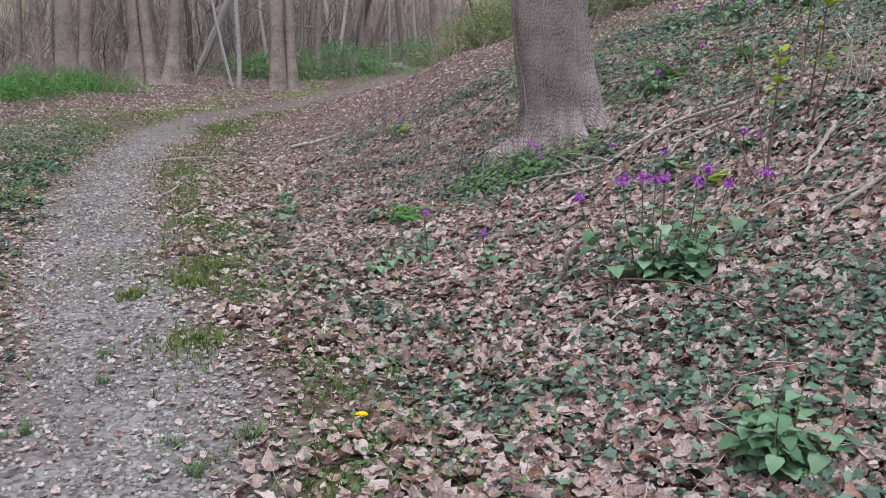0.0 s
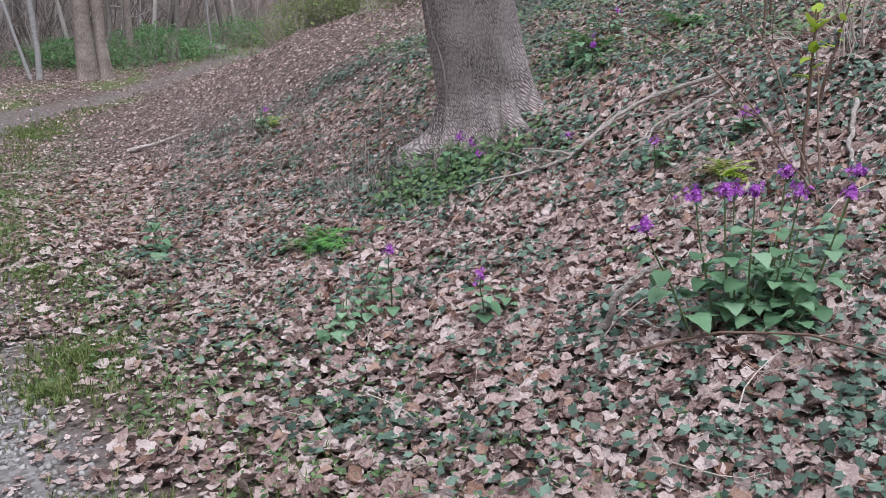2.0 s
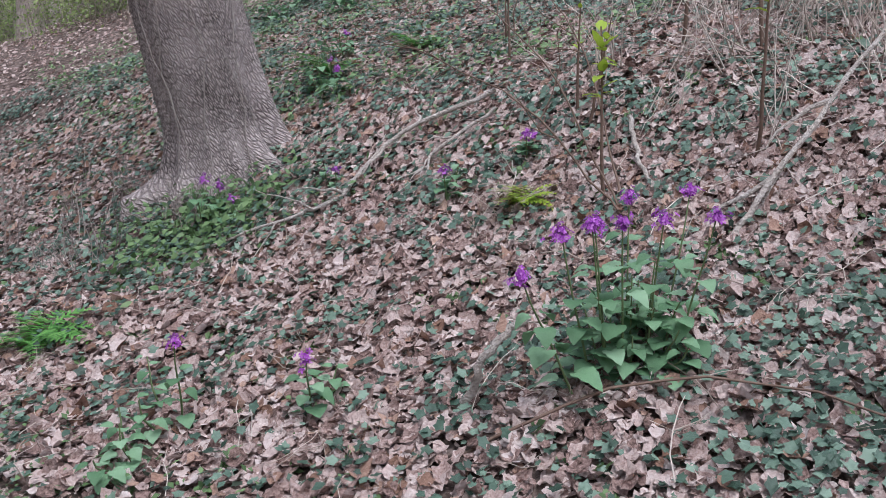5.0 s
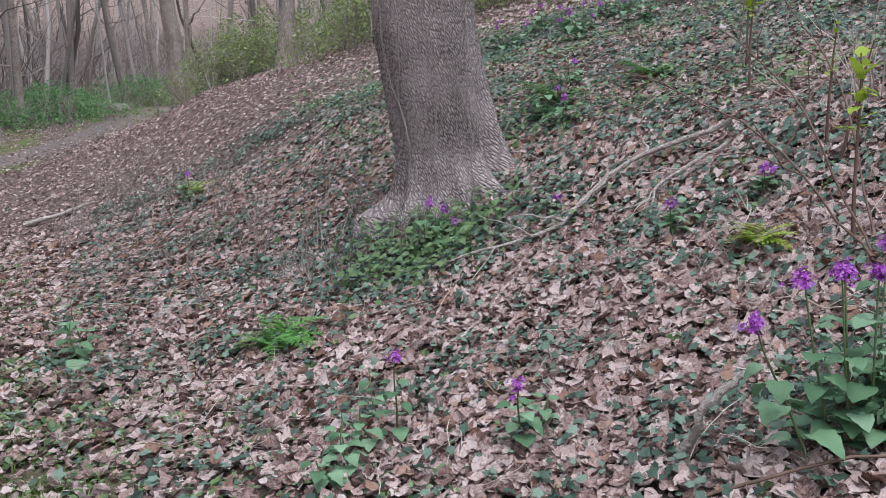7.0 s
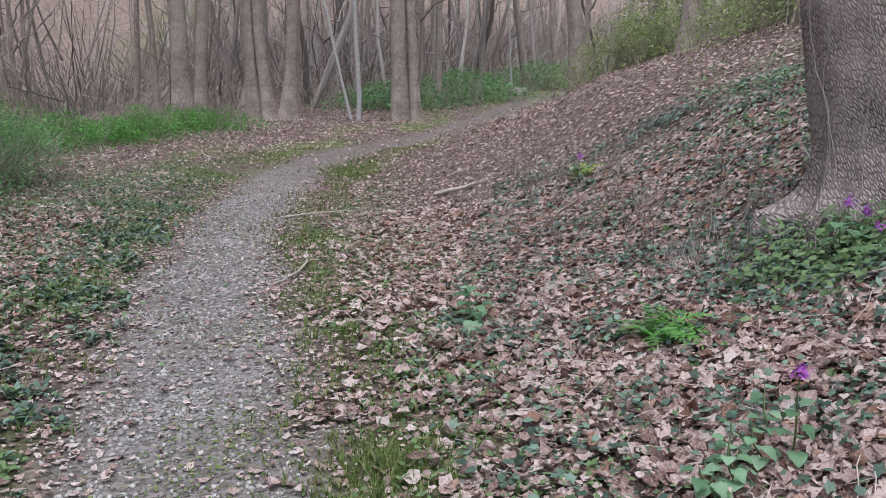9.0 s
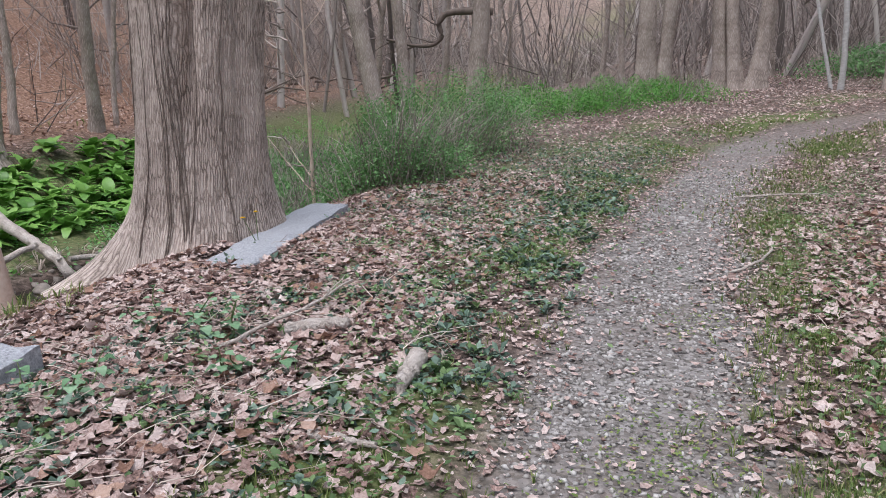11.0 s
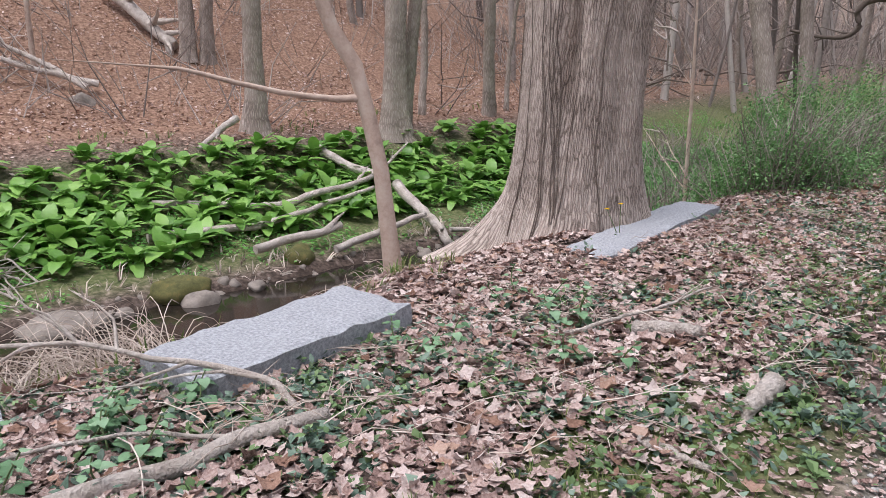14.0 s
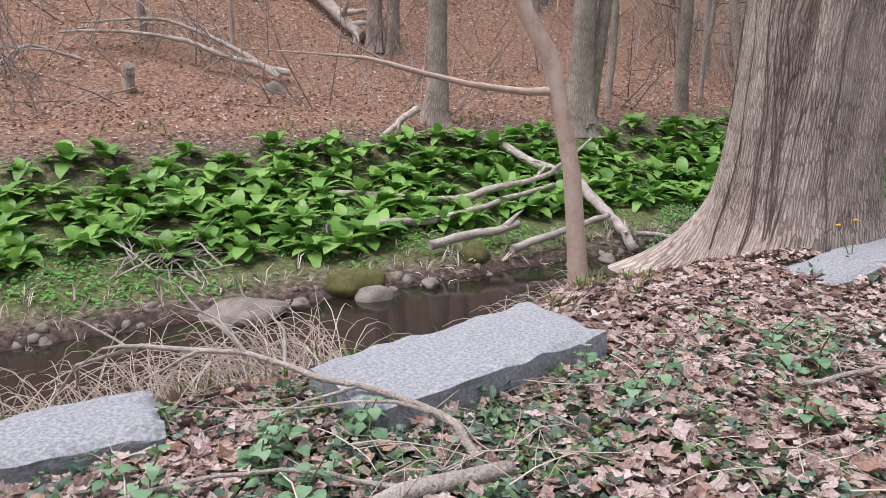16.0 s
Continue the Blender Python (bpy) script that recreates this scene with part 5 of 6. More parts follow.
STEMS_LYING = [straw_stem(i) for i in range(6)]
p = places(1500, -6.8, -2.0, 0.6, 9, 912, lambda x, y: np.clip(0.35 * left_litter(x, y) + 0.5 * weedy(x, y), 0, 1))
scatter("dead_stems", STEMS_LYING, STRAW, p, 0.16, sizes(len(p), 0.15, 0.6, 913), "thin bleached dead stems lying on the leaves", "dead stems", seed=914, lift=0.06)
p = places(2200, -2.4, 4.5, 1.2, 11, 915, lambda x, y: 0.45 * right_litter(x, y))
scatter("dead_stems", STEMS_LYING, STRAW, p, 0.16, sizes(len(p), 0.12, 0.5, 916), "thin dead stems lying on the leafy slope", "dead stems", seed=917, lift=0.06)


# ---- flowering plants ----
def leaf_blade(long, wide, droop, fold=0.25, nu=6, tooth=0.0, heart=0.0, round_=0.75):
    """A pointed leaf along +x from its stalk, arching down."""
    u = np.linspace(0, 1, nu)
    w = wide * np.sin(np.pi * np.clip(u, 0.02, 1) ** 0.8) ** round_ * (1 + heart * (1 - u))
    w[-1] = 0.001
    x, z = long * u, -droop * long * u ** 2 + 0.25 * long * u
    v = []
    for i in range(nu):
        t_ = 1 + tooth * (i % 2)
        for k in (-1, -0.5, 0, 0.5, 1):
            v.append((x[i] - heart * 0.3 * long * abs(k) * (u[i] < 0.3), w[i] * k * t_, z[i] + abs(k) * w[i] * fold + 0.03 * long * math.sin(3 * i + 5 * k)))
    return np.array(v), grid_faces(5, nu)


def leaf_mesh(name, mat, *args, **kw):
    v, f = leaf_blade(*args, **kw)
    ob = link(name, v, None, mat, None, True, f)
    me = ob.data
    bpy.data.objects.remove(ob)
    return me


HONESTY_LEAF = [leaf_mesh("leaf", HONESTY, 1.0, 0.44, d_, 0.16, 9, 0.09, 0.35) for d_ in (0.45, 0.7, 0.95)]
CABBAGE_LEAF = [leaf_mesh("leaf", CABBAGE, 1.0, 0.31, d_, 0.14, 9, 0.05, 0, 0.55) for d_ in (0.5, 0.85, 1.15)]
FRESH_LEAF = [leaf_mesh("leaf", FRESH, 1.0, 0.3, d_, 0.1, 7) for d_ in (0.2, 0.5)]


def put_leaf(parent, me, at_, yaw, pitch, size):
    ob = new("leaf", me)
    ob.parent = parent
    ob.matrix_local = Matrix.LocRotScale(Vector(at_), Euler((0, -pitch, yaw)), Vector((size, size, size)))
    return ob


def petals(n, spread_, seed):
    """A loose head of small four-petalled flowers."""
    g = np.random.default_rng(seed)
    v, f = [], []
    for i in range(n):
        a = g.uniform(0, 6.28)
        q = spread_ * abs(g.normal(0, 0.5))
        c = np.array([q * math.cos(a), q * math.sin(a), g.normal(0, 0.5) * spread_ * 0.6])
        up = np.array([math.cos(a) * 0.7, math.sin(a) * 0.7, g.uniform(0.2, 1.0)])
        up /= np.linalg.norm(up)
        e1 = np.cross(up, (0.3, 0.2, 0.9))
        e1 /= np.linalg.norm(e1)
        e2 = np.cross(up, e1)
        s_ = g.uniform(0.009, 0.014)
        for k in range(4):
            b = k * math.pi / 2 + a
            d1 = math.cos(b) * e1 + math.sin(b) * e2
            d2 = -math.sin(b) * e1 + math.cos(b) * e2
            m_ = len(v)
            v += [c, c + s_ * (d1 * 0.75 + d2 * 0.45) + up * 0.003, c + s_ * (d1 * 1.15), c + s_ * (d1 * 0.75 - d2 * 0.45) + up * 0.003]
            f += [[m_, m_ + 1, m_ + 2], [m_, m_ + 2, m_ + 3]]
    return np.array(v), np.array(f)


def honesty(x, y, stems, leaves, label, seed, spread_=0.25, leaf=0.1, head=18, off=(0, 0)):
    """A clump of honesty. stems: where each flower head stands, as x, y, z from the foot; 0 heads give leaves alone."""
    g = np.random.default_rng(seed)
    e = thing("honesty_plant", x, y, float(rough_height(x, y)) - 0.01, label, "flowering plant", "honesty on the slope")
    shoots = [(s_, True) for s_ in stems]
    for i in range(max(0, int(round(leaves / 7)) - len(stems) // 2)):
        a, q = g.uniform(0, 6.28), spread_ * math.sqrt(g.uniform(0, 1))
        shoots.append(((off[0] + q * math.cos(a), off[1] + q * math.sin(a), (0.12 + 3.2 * leaf * g.uniform(0.5, 1.25)) * (1 - 0.45 * q / (spread_ + 0.01))), False))
    for k, ((hx_, hy_, hz_), flowering) in enumerate(shoots):
        n = 7
        t = np.linspace(0, 1, n)[:, None]
        line = np.array([[0.55 * hx_, 0.55 * hy_, 0]]) * (1 - t) + np.array([[hx_, hy_, hz_]]) * t + 0.015 * np.sin(t * 6 + k) * t
        v, f = tube(line, np.linspace(0.0055, 0.003, n), 5)
        stem = link("stem", v, None, STEM, e, True, f)
        if flowering:
            v, f = petals(head * 2, 0.05, seed * 13 + k)
            o = link("flower_head", v, f, PETAL, stem)
            o.location = line[-1]
            tagged(o, kind="stuff")
        for i in range(10):
            # the lowest leaves are the largest and reach out furthest
            up = (i + g.uniform(0, 1)) / 10 * (0.78 if flowering else 1.0)
            c = np.array([np.interp(up, t[:, 0], line[:, q]) for q in range(3)])
            a = i * 2.4 + g.normal(0, 0.4)
            big = leaf * (1.2 - 0.6 * up) * g.uniform(0.8, 1.15)
            reach = 0.55 * big
            put_leaf(stem, HONESTY_LEAF[g.integers(3)], c + reach * np.array([math.cos(a), math.sin(a), 0.25]), a, g.uniform(-0.25, 0.35), big)
    return e


honesty(1.33, 4.42, [(-0.54, 0.03, 0.50), (-0.29, 0.09, 0.60), (-0.2, 0.02, 0.62), (-0.08, -0.02, 0.63), (0.27, 0.25, 0.68), (0.12, -0.05, 0.65), (0.24, -0.2, 0.66), (0.58, 0.17, 0.66), (-0.1, 0.1, 0.6)], 130, "large clump of honesty with violet flowers and broad green leaves", 61, 0.30, 0.085, 22, (0.16, 0.04))
honesty(-0.1, 5.6, [(-0.03, -0.15, 0.42)], 14, "honesty seedling clump with a single violet flower", 62, 0.3, 0.06, 14)
honesty(-0.3, 5.35, [], 22, "low leafy honesty seedlings among dead leaves", 63, 0.22, 0.065)
honesty(0.36, 5.3, [(-0.08, -0.16, 0.30)], 10, "small honesty plant with a pale violet flower", 64, 0.16, 0.07, 10)
honesty(1.84, 6.3, [(-0.08, -0.07, 0.22)], 8, "short honesty plant with a violet flower", 65, 0.15, 0.08, 14)
honesty(0.8, 7.62, [(0.04, 0.2, 0.34), (0.1, 0.1, 0.28), (0.1, -0.1, 0.2)], 30, "honesty in flower at the foot of the tree", 66, 0.3, 0.09, 16)
honesty(2.3, 8.6, [(-0.1, -0.3, 0.22), (0.15, 0.3, 0.3)], 22, "honesty in flower on the upper slope", 67, 0.35, 0.09, 14)
honesty(3.0, 9.55, [(0.05, 0.1, 0.25)], 14, "honesty in flower on the upper slope", 68, 0.3, 0.09, 14)
honesty(-0.72, 11.6, [(0.0, 0.1, 0.32)], 6, "lone honesty plant with a violet flower", 69, 0.12, 0.07, 14)
honesty(1.55, 7.2, [(0.0, 0.0, 0.15)], 4, "tiny honesty plant with a violet flower", 70, 0.1, 0.06, 8)
honesty(2.4, 6.2, [(-0.05, -0.05, 0.18), (0.1, 0.05, 0.16)], 8, "short honesty plant with violet flowers", 71, 0.15, 0.08, 12)
for k, (x, y) in enumerate(((3.9, 11.2), (4.3, 11.7), (4.7, 11.0), (4.2, 12.6), (5.0, 12.0), (3.5, 12.2))):
    honesty(x, y, [(0.1 * math.sin(k), 0.1, 0.4), (0.2, -0.1, 0.35), (-0.15, 0.1, 0.3)], 14, "honesty in a violet drift high on the slope", 72 + k, 0.3, 0.1, 14)
honesty(1.3, 2.6, [], 85, "leafy clump of fresh green honesty without flowers", 80, 0.26, 0.08)
honesty(-1.45, 7.35, [], 12, "dark green broad-leaved weed in the leaf litter", 81, 0.2, 0.1)
for k, (x, y) in enumerate(((-4.45, 3.0), (-4.4, 2.55), (-4.0, 1.9), (-3.8, 1.5), (-4.75, 4.2), (-4.1, 2.3), (-5.35, 5.1), (-4.9, 5.2), (-3.6, 1.1), (-4.15, 2.75), (-4.4, 5.0), (-3.75, 2.0))):
    honesty(x, y, [], 18, "low broad-leaved green weed near the stone slabs", 90 + k, 0.26, 0.06)


def feathery(x, y, r, label, seed, mat=None):
    """A soft mound of finely cut leaves."""
    g = np.random.default_rng(seed)
    e = thing("ferny_plant", x, y, float(rough_height(x, y)) + 0.03, label, "plant")
    for i in range(26):
        a = g.uniform(0, 6.28)
        L = r * g.uniform(0.7, 1.2)
        t = np.linspace(0, 1, 9)
        up = g.uniform(0.5, 1.3)
        line = np.stack([np.cos(a) * L * t, np.sin(a) * L * t, L * (up * t - 0.75 * t ** 2) * 0.9 + 0.01], -1)
        v, f = [], []
        for j in range(1, 9):
            for sgn in (-1, 1):
                for m_ in (0.5, 1.0):
                    w = L * 0.34 * (1 - t[j] * 0.75) * m_
                    c = line[j - 1] * (1 - m_ * 0.6) + line[j] * m_ * 0.6
                    d1 = np.array([-math.sin(a), math.cos(a), 0.15]) * sgn * w + np.array([math.cos(a), math.sin(a), 0]) * w * 0.6
                    o = np.array([math.cos(a), math.sin(a), 0]) * 0.008
                    k = len(v)
                    v += [c - o, c + o, c + d1 * 0.6 + o, c + d1]
                    f += [[k, k + 1, k + 2], [k, k + 2, k + 3]]
        link("frond", np.array(v), np.array(f), mat or BRIGHT, e)
    return e


feathery(-0.44, 6.95, 0.3, "bright green mound of finely cut leaves in the litter", 1)
feathery(2.55, 9.0, 0.4, "ferny green clump high on the slope", 2)
feathery(3.3, 8.7, 0.35, "ferny green clump high on the slope", 3)
feathery(1.95, 5.75, 0.22, "yellow-green feathery weed in the dead leaves", 4, FRESH)
feathery(-0.7, 11.9, 0.3, "yellow-green feathery weed on the lower slope", 5, FRESH)


def dandelion(x, y, h, label, seed, heads=1):
    g = np.random.default_rng(seed)
    e = thing("dandelion", x, y, float(rough_height(x, y)), label, "flower")
    for k in range(heads):
        dx, dy = g.normal(0, 0.05, 2) * k
        hh = h * (1 - 0.12 * k)
        v, f = tube([(0, 0, 0), (dx * 0.5, dy * 0.5, hh * 0.5), (dx, dy, hh)], [0.004, 0.0035, 0.003], 5)
        link("stalk", v, None, STEM, e, True, f)
        vs, fs = [], []
        for i in range(36):
            a, up = i * 2.4, 0.15 + 0.9 * (i / 36)
            o = np.array([math.cos(a), math.sin(a), up * 0.5])
            sd = np.array([-math.sin(a), math.cos(a), 0]) * 0.004
            b = np.array([dx, dy, hh])
            m_ = len(vs)
            L = 0.024 * (1.15 - 0.5 * i / 36)
            vs += [b - sd * 0.4, b + sd * 0.4, b + o * L + sd, b + o * L - sd]
            fs += [[m_, m_ + 1, m_ + 2], [m_, m_ + 2, m_ + 3]]
        link("flower_head", np.array(vs), np.array(fs), YELLOW, e)
    for i in range(9):
        put_leaf(e, HONESTY_LEAF[i % 3], (0, 0, 0.01), i * 0.72, 0.3, 0.1)
    return e


dandelion(-0.31, 2.93, 0.09, "yellow dandelion among ivy at the path's edge", 1)
dandelion(-6.72, 6.74, 0.3, "yellow dandelions at the foot of the great tree", 2, 2)

# ---- skunk cabbage across the brook ----
def cabbage(x, y, r, n, seed, label):
    g = np.random.default_rng(seed)
    e = thing("skunk_cabbage", x, y, float(rough_height(x, y)), label, "plant", "skunk cabbage on the far bank")
    for i in range(n):
        a = i * 2.4 + g.normal(0, 0.2)
        put_leaf(e, CABBAGE_LEAF[g.integers(3)], (0.05 * math.cos(a), 0.05 * math.sin(a), 0.04 + 0.10 * i / n), a, g.uniform(0.3, 1.25), r * g.uniform(0.75, 1.2))
    return e


g_ = np.random.default_rng(5)
spots = []
for _ in range(14000):
    x, y = g_.uniform(-21, -8, 1)[0], g_.uniform(-2.5, 12, 1)[0]
    s_ = float(stream_bend(x, y))
    lo = 5.3 + 0.5 * float(wander(np.array(x), np.array(y), 3.0, 61))
    if not lo < s_ < 8.0 or float(wander(np.array(x), np.array(y), 2.0, 62)) < -0.55 - (0.3 if s_ < 7.4 else -0.25):
        continue
    if all((x - a) ** 2 + (y - b) ** 2 > 0.36 ** 2 for a, b in spots):
        spots.append((x, y))
    if len(spots) >= 300:
        break
for k, (x, y) in enumerate(spots):
    cabbage(x, y, float(g_.uniform(0.21, 0.32)), 14, 400 + k, "broad bright green skunk cabbage on the far bank")
p = places(170000, -22, -8, -7, 20, 63, lambda x, y: np.clip(smooth(4.25, 4.7, stream_bend(x, y)) * (1 - smooth(6.2, 8.0, stream_bend(x, y))) * smooth(-0.5, 0.2, wander(x, y, 1.7, 64)), 0, 1))
p[:, 2] += np.random.default_rng(65).uniform(0, 0.06, len(p))
scatter("bank_herbs", LEAFLET, BRIGHT, p, 0.5, sizes(len(p), 0.04, 0.08, 66), "fresh low green herbs on the far bank", "herbs", seed=67)
p = places(3500, -22, -12, -8, 12, 68, lambda x, y: np.clip(smooth(8.2, 8.8, stream_bend(x, y)) * (1 - smooth(9.6, 10.4, stream_bend(x, y))) * smooth(0.2, 0.6, wander(x, y, 2.5, 69)), 0, 1))
scatter("bank_grass", TUFT, GRASS, p, 0.3, sizes(len(p), 0.1, 0.22, 70), "yellow-green grass at the foot of the far hillside", "grass", seed=71)


# ---- rocks, logs and dead branches ----
def boulder(x, y, z, sx_, sy_, sz_, mat, label, seed):
    bm = bmesh.new()
    bmesh.ops.create_icosphere(bm, subdivisions=3, radius=1)
    for v in bm.verts:
        q = v.co.normalized()
        n1 = noise.noise(q * 1.3 + Vector((seed, 0, 0))) * 0.35 + noise.noise(q * 4 + Vector((0, seed, 0))) * 0.1
        v.co = Vector((q.x * sx_, q.y * sy_, q.z * sz_)) * (1 + n1)
    me = bpy.data.meshes.new("rock")
    bm.to_mesh(me)
    bm.free()
    for f in me.polygons:
        f.use_smooth = True
    me.materials.append(mat)
    ob = new("rock", me)
    ob.location = (x, y, z)
    return tagged(ob, label, "rock")


boulder(-9.25, 2.15, -0.93, 0.32, 0.42, 0.16, ROCK, "low wet brown rock standing in the brook", 1)
boulder(-9.85, 3.25, -0.85, 0.24, 0.32, 0.19, MOSS, "dark mossy rock at the brook's far edge", 2)
boulder(-9.6, 3.45, -0.93, 0.18, 0.22, 0.13, ROCK, "small grey rock at the water's edge", 3)
boulder(-10.6, 4.72, -0.8, 0.18, 0.2, 0.18, MOSS, "round ochre mossy stone under the logs", 4)
boulder(-2.55, 36.6, 1.45, 0.5, 0.4, 0.3, ROCK, "pale boulder beside the path's crest", 5)
boulder(-17.7, 2.1, 0.8, 0.28, 0.3, 0.28, ROCK, "pale pointed stone on the hillside", 7)
for k, (x, y) in enumerate(((-9.2, 1.0), (-9.0, 0.5), (-10.4, 5.9), (-10.6, 6.4), (-9.4, 2.7), (-9.9, 4.1))):
    boulder(x, y, -0.9, 0.12, 0.1, 0.07, ROCK, "small wet stone at the water's edge", 10 + k)


def limb(points, r0, r1, label, seed=1, mat=None, twigs=0, name="fallen_branch", n=9, category="branch", rest=True, twig_len=0.35):
    """A fallen branch along a line of x, y, height above the ground."""
    g = np.random.default_rng(seed)
    q = np.array(points, float)
    t = np.linspace(0, 1, len(q))
    tt = np.linspace(0, 1, 14)
    line = np.stack([np.interp(tt, t, q[:, i]) for i in range(3)], -1)
    ker = np.array([0.25, 0.5, 0.25])
    for _ in range(2):
        inner = np.stack([np.convolve(line[:, i], ker, "valid") for i in range(3)], -1)
        line[1:-1] = inner
    line[:, :2] += g.normal(0, 0.008, (14, 2))
    line[:, 2] += rough_height(line[:, 0], line[:, 1]) + (np.linspace(r0, r1, 14) * 0.7 if rest else 0)
    base = line[0].copy()
    e = thing(name, *base, label, category)
    v, f = tube(line - base, np.linspace(r0, r1, 14), n, 0.07, seed)
    ends = [np.arange(n), np.arange(len(v) - n, len(v))]
    ob = link("wood", v, None, mat or DEADWOOD, e, True, f)
    bm = bmesh.new()
    bm.from_mesh(ob.data)
    bm.verts.ensure_lookup_table()
    for k in ends:
        bm.faces.new([bm.verts[int(i)] for i in k])
    bm.to_mesh(ob.data)
    bm.free()
    for i in range(twigs):
        j = g.integers(3, 13)
        tan = line[j] - line[j - 1]
        way = tan / np.linalg.norm(tan) + g.normal(0, 0.6, 3) + np.array([0, 0, 0.25])
        tl = bent(line[j] - base, way, twig_len * g.uniform(0.5, 1.4), 6, -0.1, 0.2, seed * 37 + i)
        v, f = tube(tl, np.linspace(r1 * 0.9 + 0.002, 0.0015, 6), 5)
        link("twig", v, None, mat or DEADWOOD, e, True, f)
    return e


limb([(-16.86, -0.45, -0.1), (-16.88, -0.46, 0.3), (-16.85, -0.4, 0.5)], 0.12, 0.09, "weathered grey stump on the hillside", 6, BARK, 0, "stump", 12, "stump", False)
PALE = "pale barkless fallen branch lying in dead leaves"
limb([(2.6, 6.75, 0.2), (2.1, 7.1, 0.16), (1.75, 7.1, 0.1), (1.42, 6.95, 0.06)], 0.019, 0.012, "pale barkless fallen branch propped on the slope", 1, None, 6)
limb([(2.55, 6.7, 0.12), (2.0, 6.75, 0.11), (1.9, 6.6, 0.06)], 0.013, 0.006, PALE, 2, None, 4)
limb([(1.4, 6.95, 0.08), (1.1, 7.0, 0.09), (0.6, 7.15, 0.1)], 0.014, 0.006, PALE, 3, None, 2)
limb([(2.85, 5.75, 0.1), (2.6, 5.45, 0.08), (2.4, 5.2, 0.06)], 0.016, 0.011, PALE, 4)
limb([(0.06, 8.62, 0.02), (0.1, 8.35, 0.03), (0.2, 8.15, 0.0)], 0.022, 0.015, "short pale bent stick in the leaves", 5)
limb([(3.6, 4.55, 0.45), (3.0, 4.6, 0.3), (2.5, 4.6, 0.12), (2.2, 4.62, 0.0)], 0.012, 0.016, "long pale branch slanting down the slope", 6, None, 3, twig_len=0.5)
limb([(3.3, 4.3, 0.3), (3.0, 4.1, 0.1), (2.7, 3.9, 0.0)], 0.012, 0.006, PALE, 7, None, 3)
limb([(0.6, 4.55, 0.0), (0.95, 4.35, 0.12), (1.4, 4.0, 0.15), (1.6, 3.4, 0.08), (1.7, 3.0, 0.0)], 0.007, 0.003, "arching green briar over the leaf litter", 8, STEM_RED, 4, "briar", 6, "briar")
limb([(0.75, 4.75, 0.0), (0.8, 4.65, 0.25), (0.95, 4.6, 0.35)], 0.018, 0.015, "short grey stump of branch sticking up", 9)
limb([(-0.62, 7.6, 0.0), (-0.9, 8.3, 0.25), (-0.75, 9.0, 0.35), (-0.4, 9.4, 0.3)], 0.006, 0.002, "arching bare briar on the lower slope", 10, STEM_RED, 4, "briar", 6, "briar")
limb([(-1.5, 9.2, 0.0), (-1.0, 9.5, 0.25), (-0.6, 9.9, 0.35)], 0.008, 0.003, "dark bare twig on the lower slope", 11, STEM_RED, 5)
limb([(-3.2, 8.2, 0.02), (-3.1, 8.8, 0.05), (-3.35, 9.6, 0.02)], 0.012, 0.006, "thin bent stick at the path's edge", 12)
limb([(-4.3, 11.4, 0.02), (-3.4, 12.0, 0.06)], 0.014, 0.008, "thin straight stick at the path's edge", 13)
limb([(-2.6, 13.0, 0.03), (-1.9, 13.2, 0.05)], 0.03, 0.02, PALE, 14)
limb([(-1.1, 8.0, 0.02), (-0.6, 8.3, 0.02)], 0.03, 0.02, "low rotten stick half hidden in leaves", 15)
limb([(-3.85, 2.45, 0.02), (-3.95, 2.78, 0.03), (-4.06, 3.14, 0.03), (-4.2, 3.6, 0.03)], 0.037, 0.032, "thick barkless dead branch lying in the leaves", 16, None, 1, "fallen_log", 12)
limb([(-4.26, 3.48, 0.05), (-4.45, 3.45, 0.1), (-4.6, 3.33, 0.12), (-4.8, 3.0, 0.16), (-4.95, 2.72, 0.22), (-5.3, 2.25, 0.32), (-6.0, 1.3, 0.55)], 0.019, 0.009, "long grey branch arching towards the brook", 17, None, 9, twig_len=0.8)
limb([(-4.1, 3.2, 0.06), (-4.24, 2.95, 0.1), (-4.28, 2.66, 0.1), (-4.15, 2.25, 0.07), (-3.95, 1.8, 0.05)], 0.010, 0.006, PALE, 18, None, 3)
limb([(-3.72, 5.5, 0.03), (-3.55, 5.2, 0.03)], 0.05, 0.035, "short whitish rotten log in the leaves", 19, None, 1, "fallen_log", 11)
limb([(-4.62, 5.4, 0.03), (-4.4, 5.66, 0.03)], 0.045, 0.035, "short whitish rotten log in the leaves", 20, None, 0, "fallen_log", 11)
limb([(-4.72, 5.0, 0.05), (-4.72, 5.45, 0.09), (-4.9, 6.15, 0.12)], 0.013, 0.007, "forked bare stick on the leaves", 21, None, 3)
limb([(-3.55, 4.68, 0.02), (-3.3, 4.78, 0.02)], 0.02, 0.014, "short brown stick on the leaves", 22)
limb([(-6.1, 4.7, 0.03), (-5.0, 5.3, 0.03), (-4.4, 5.5, 0.02)], 0.01, 0.005, "thin dead stem on the leaves", 23, None, 2)
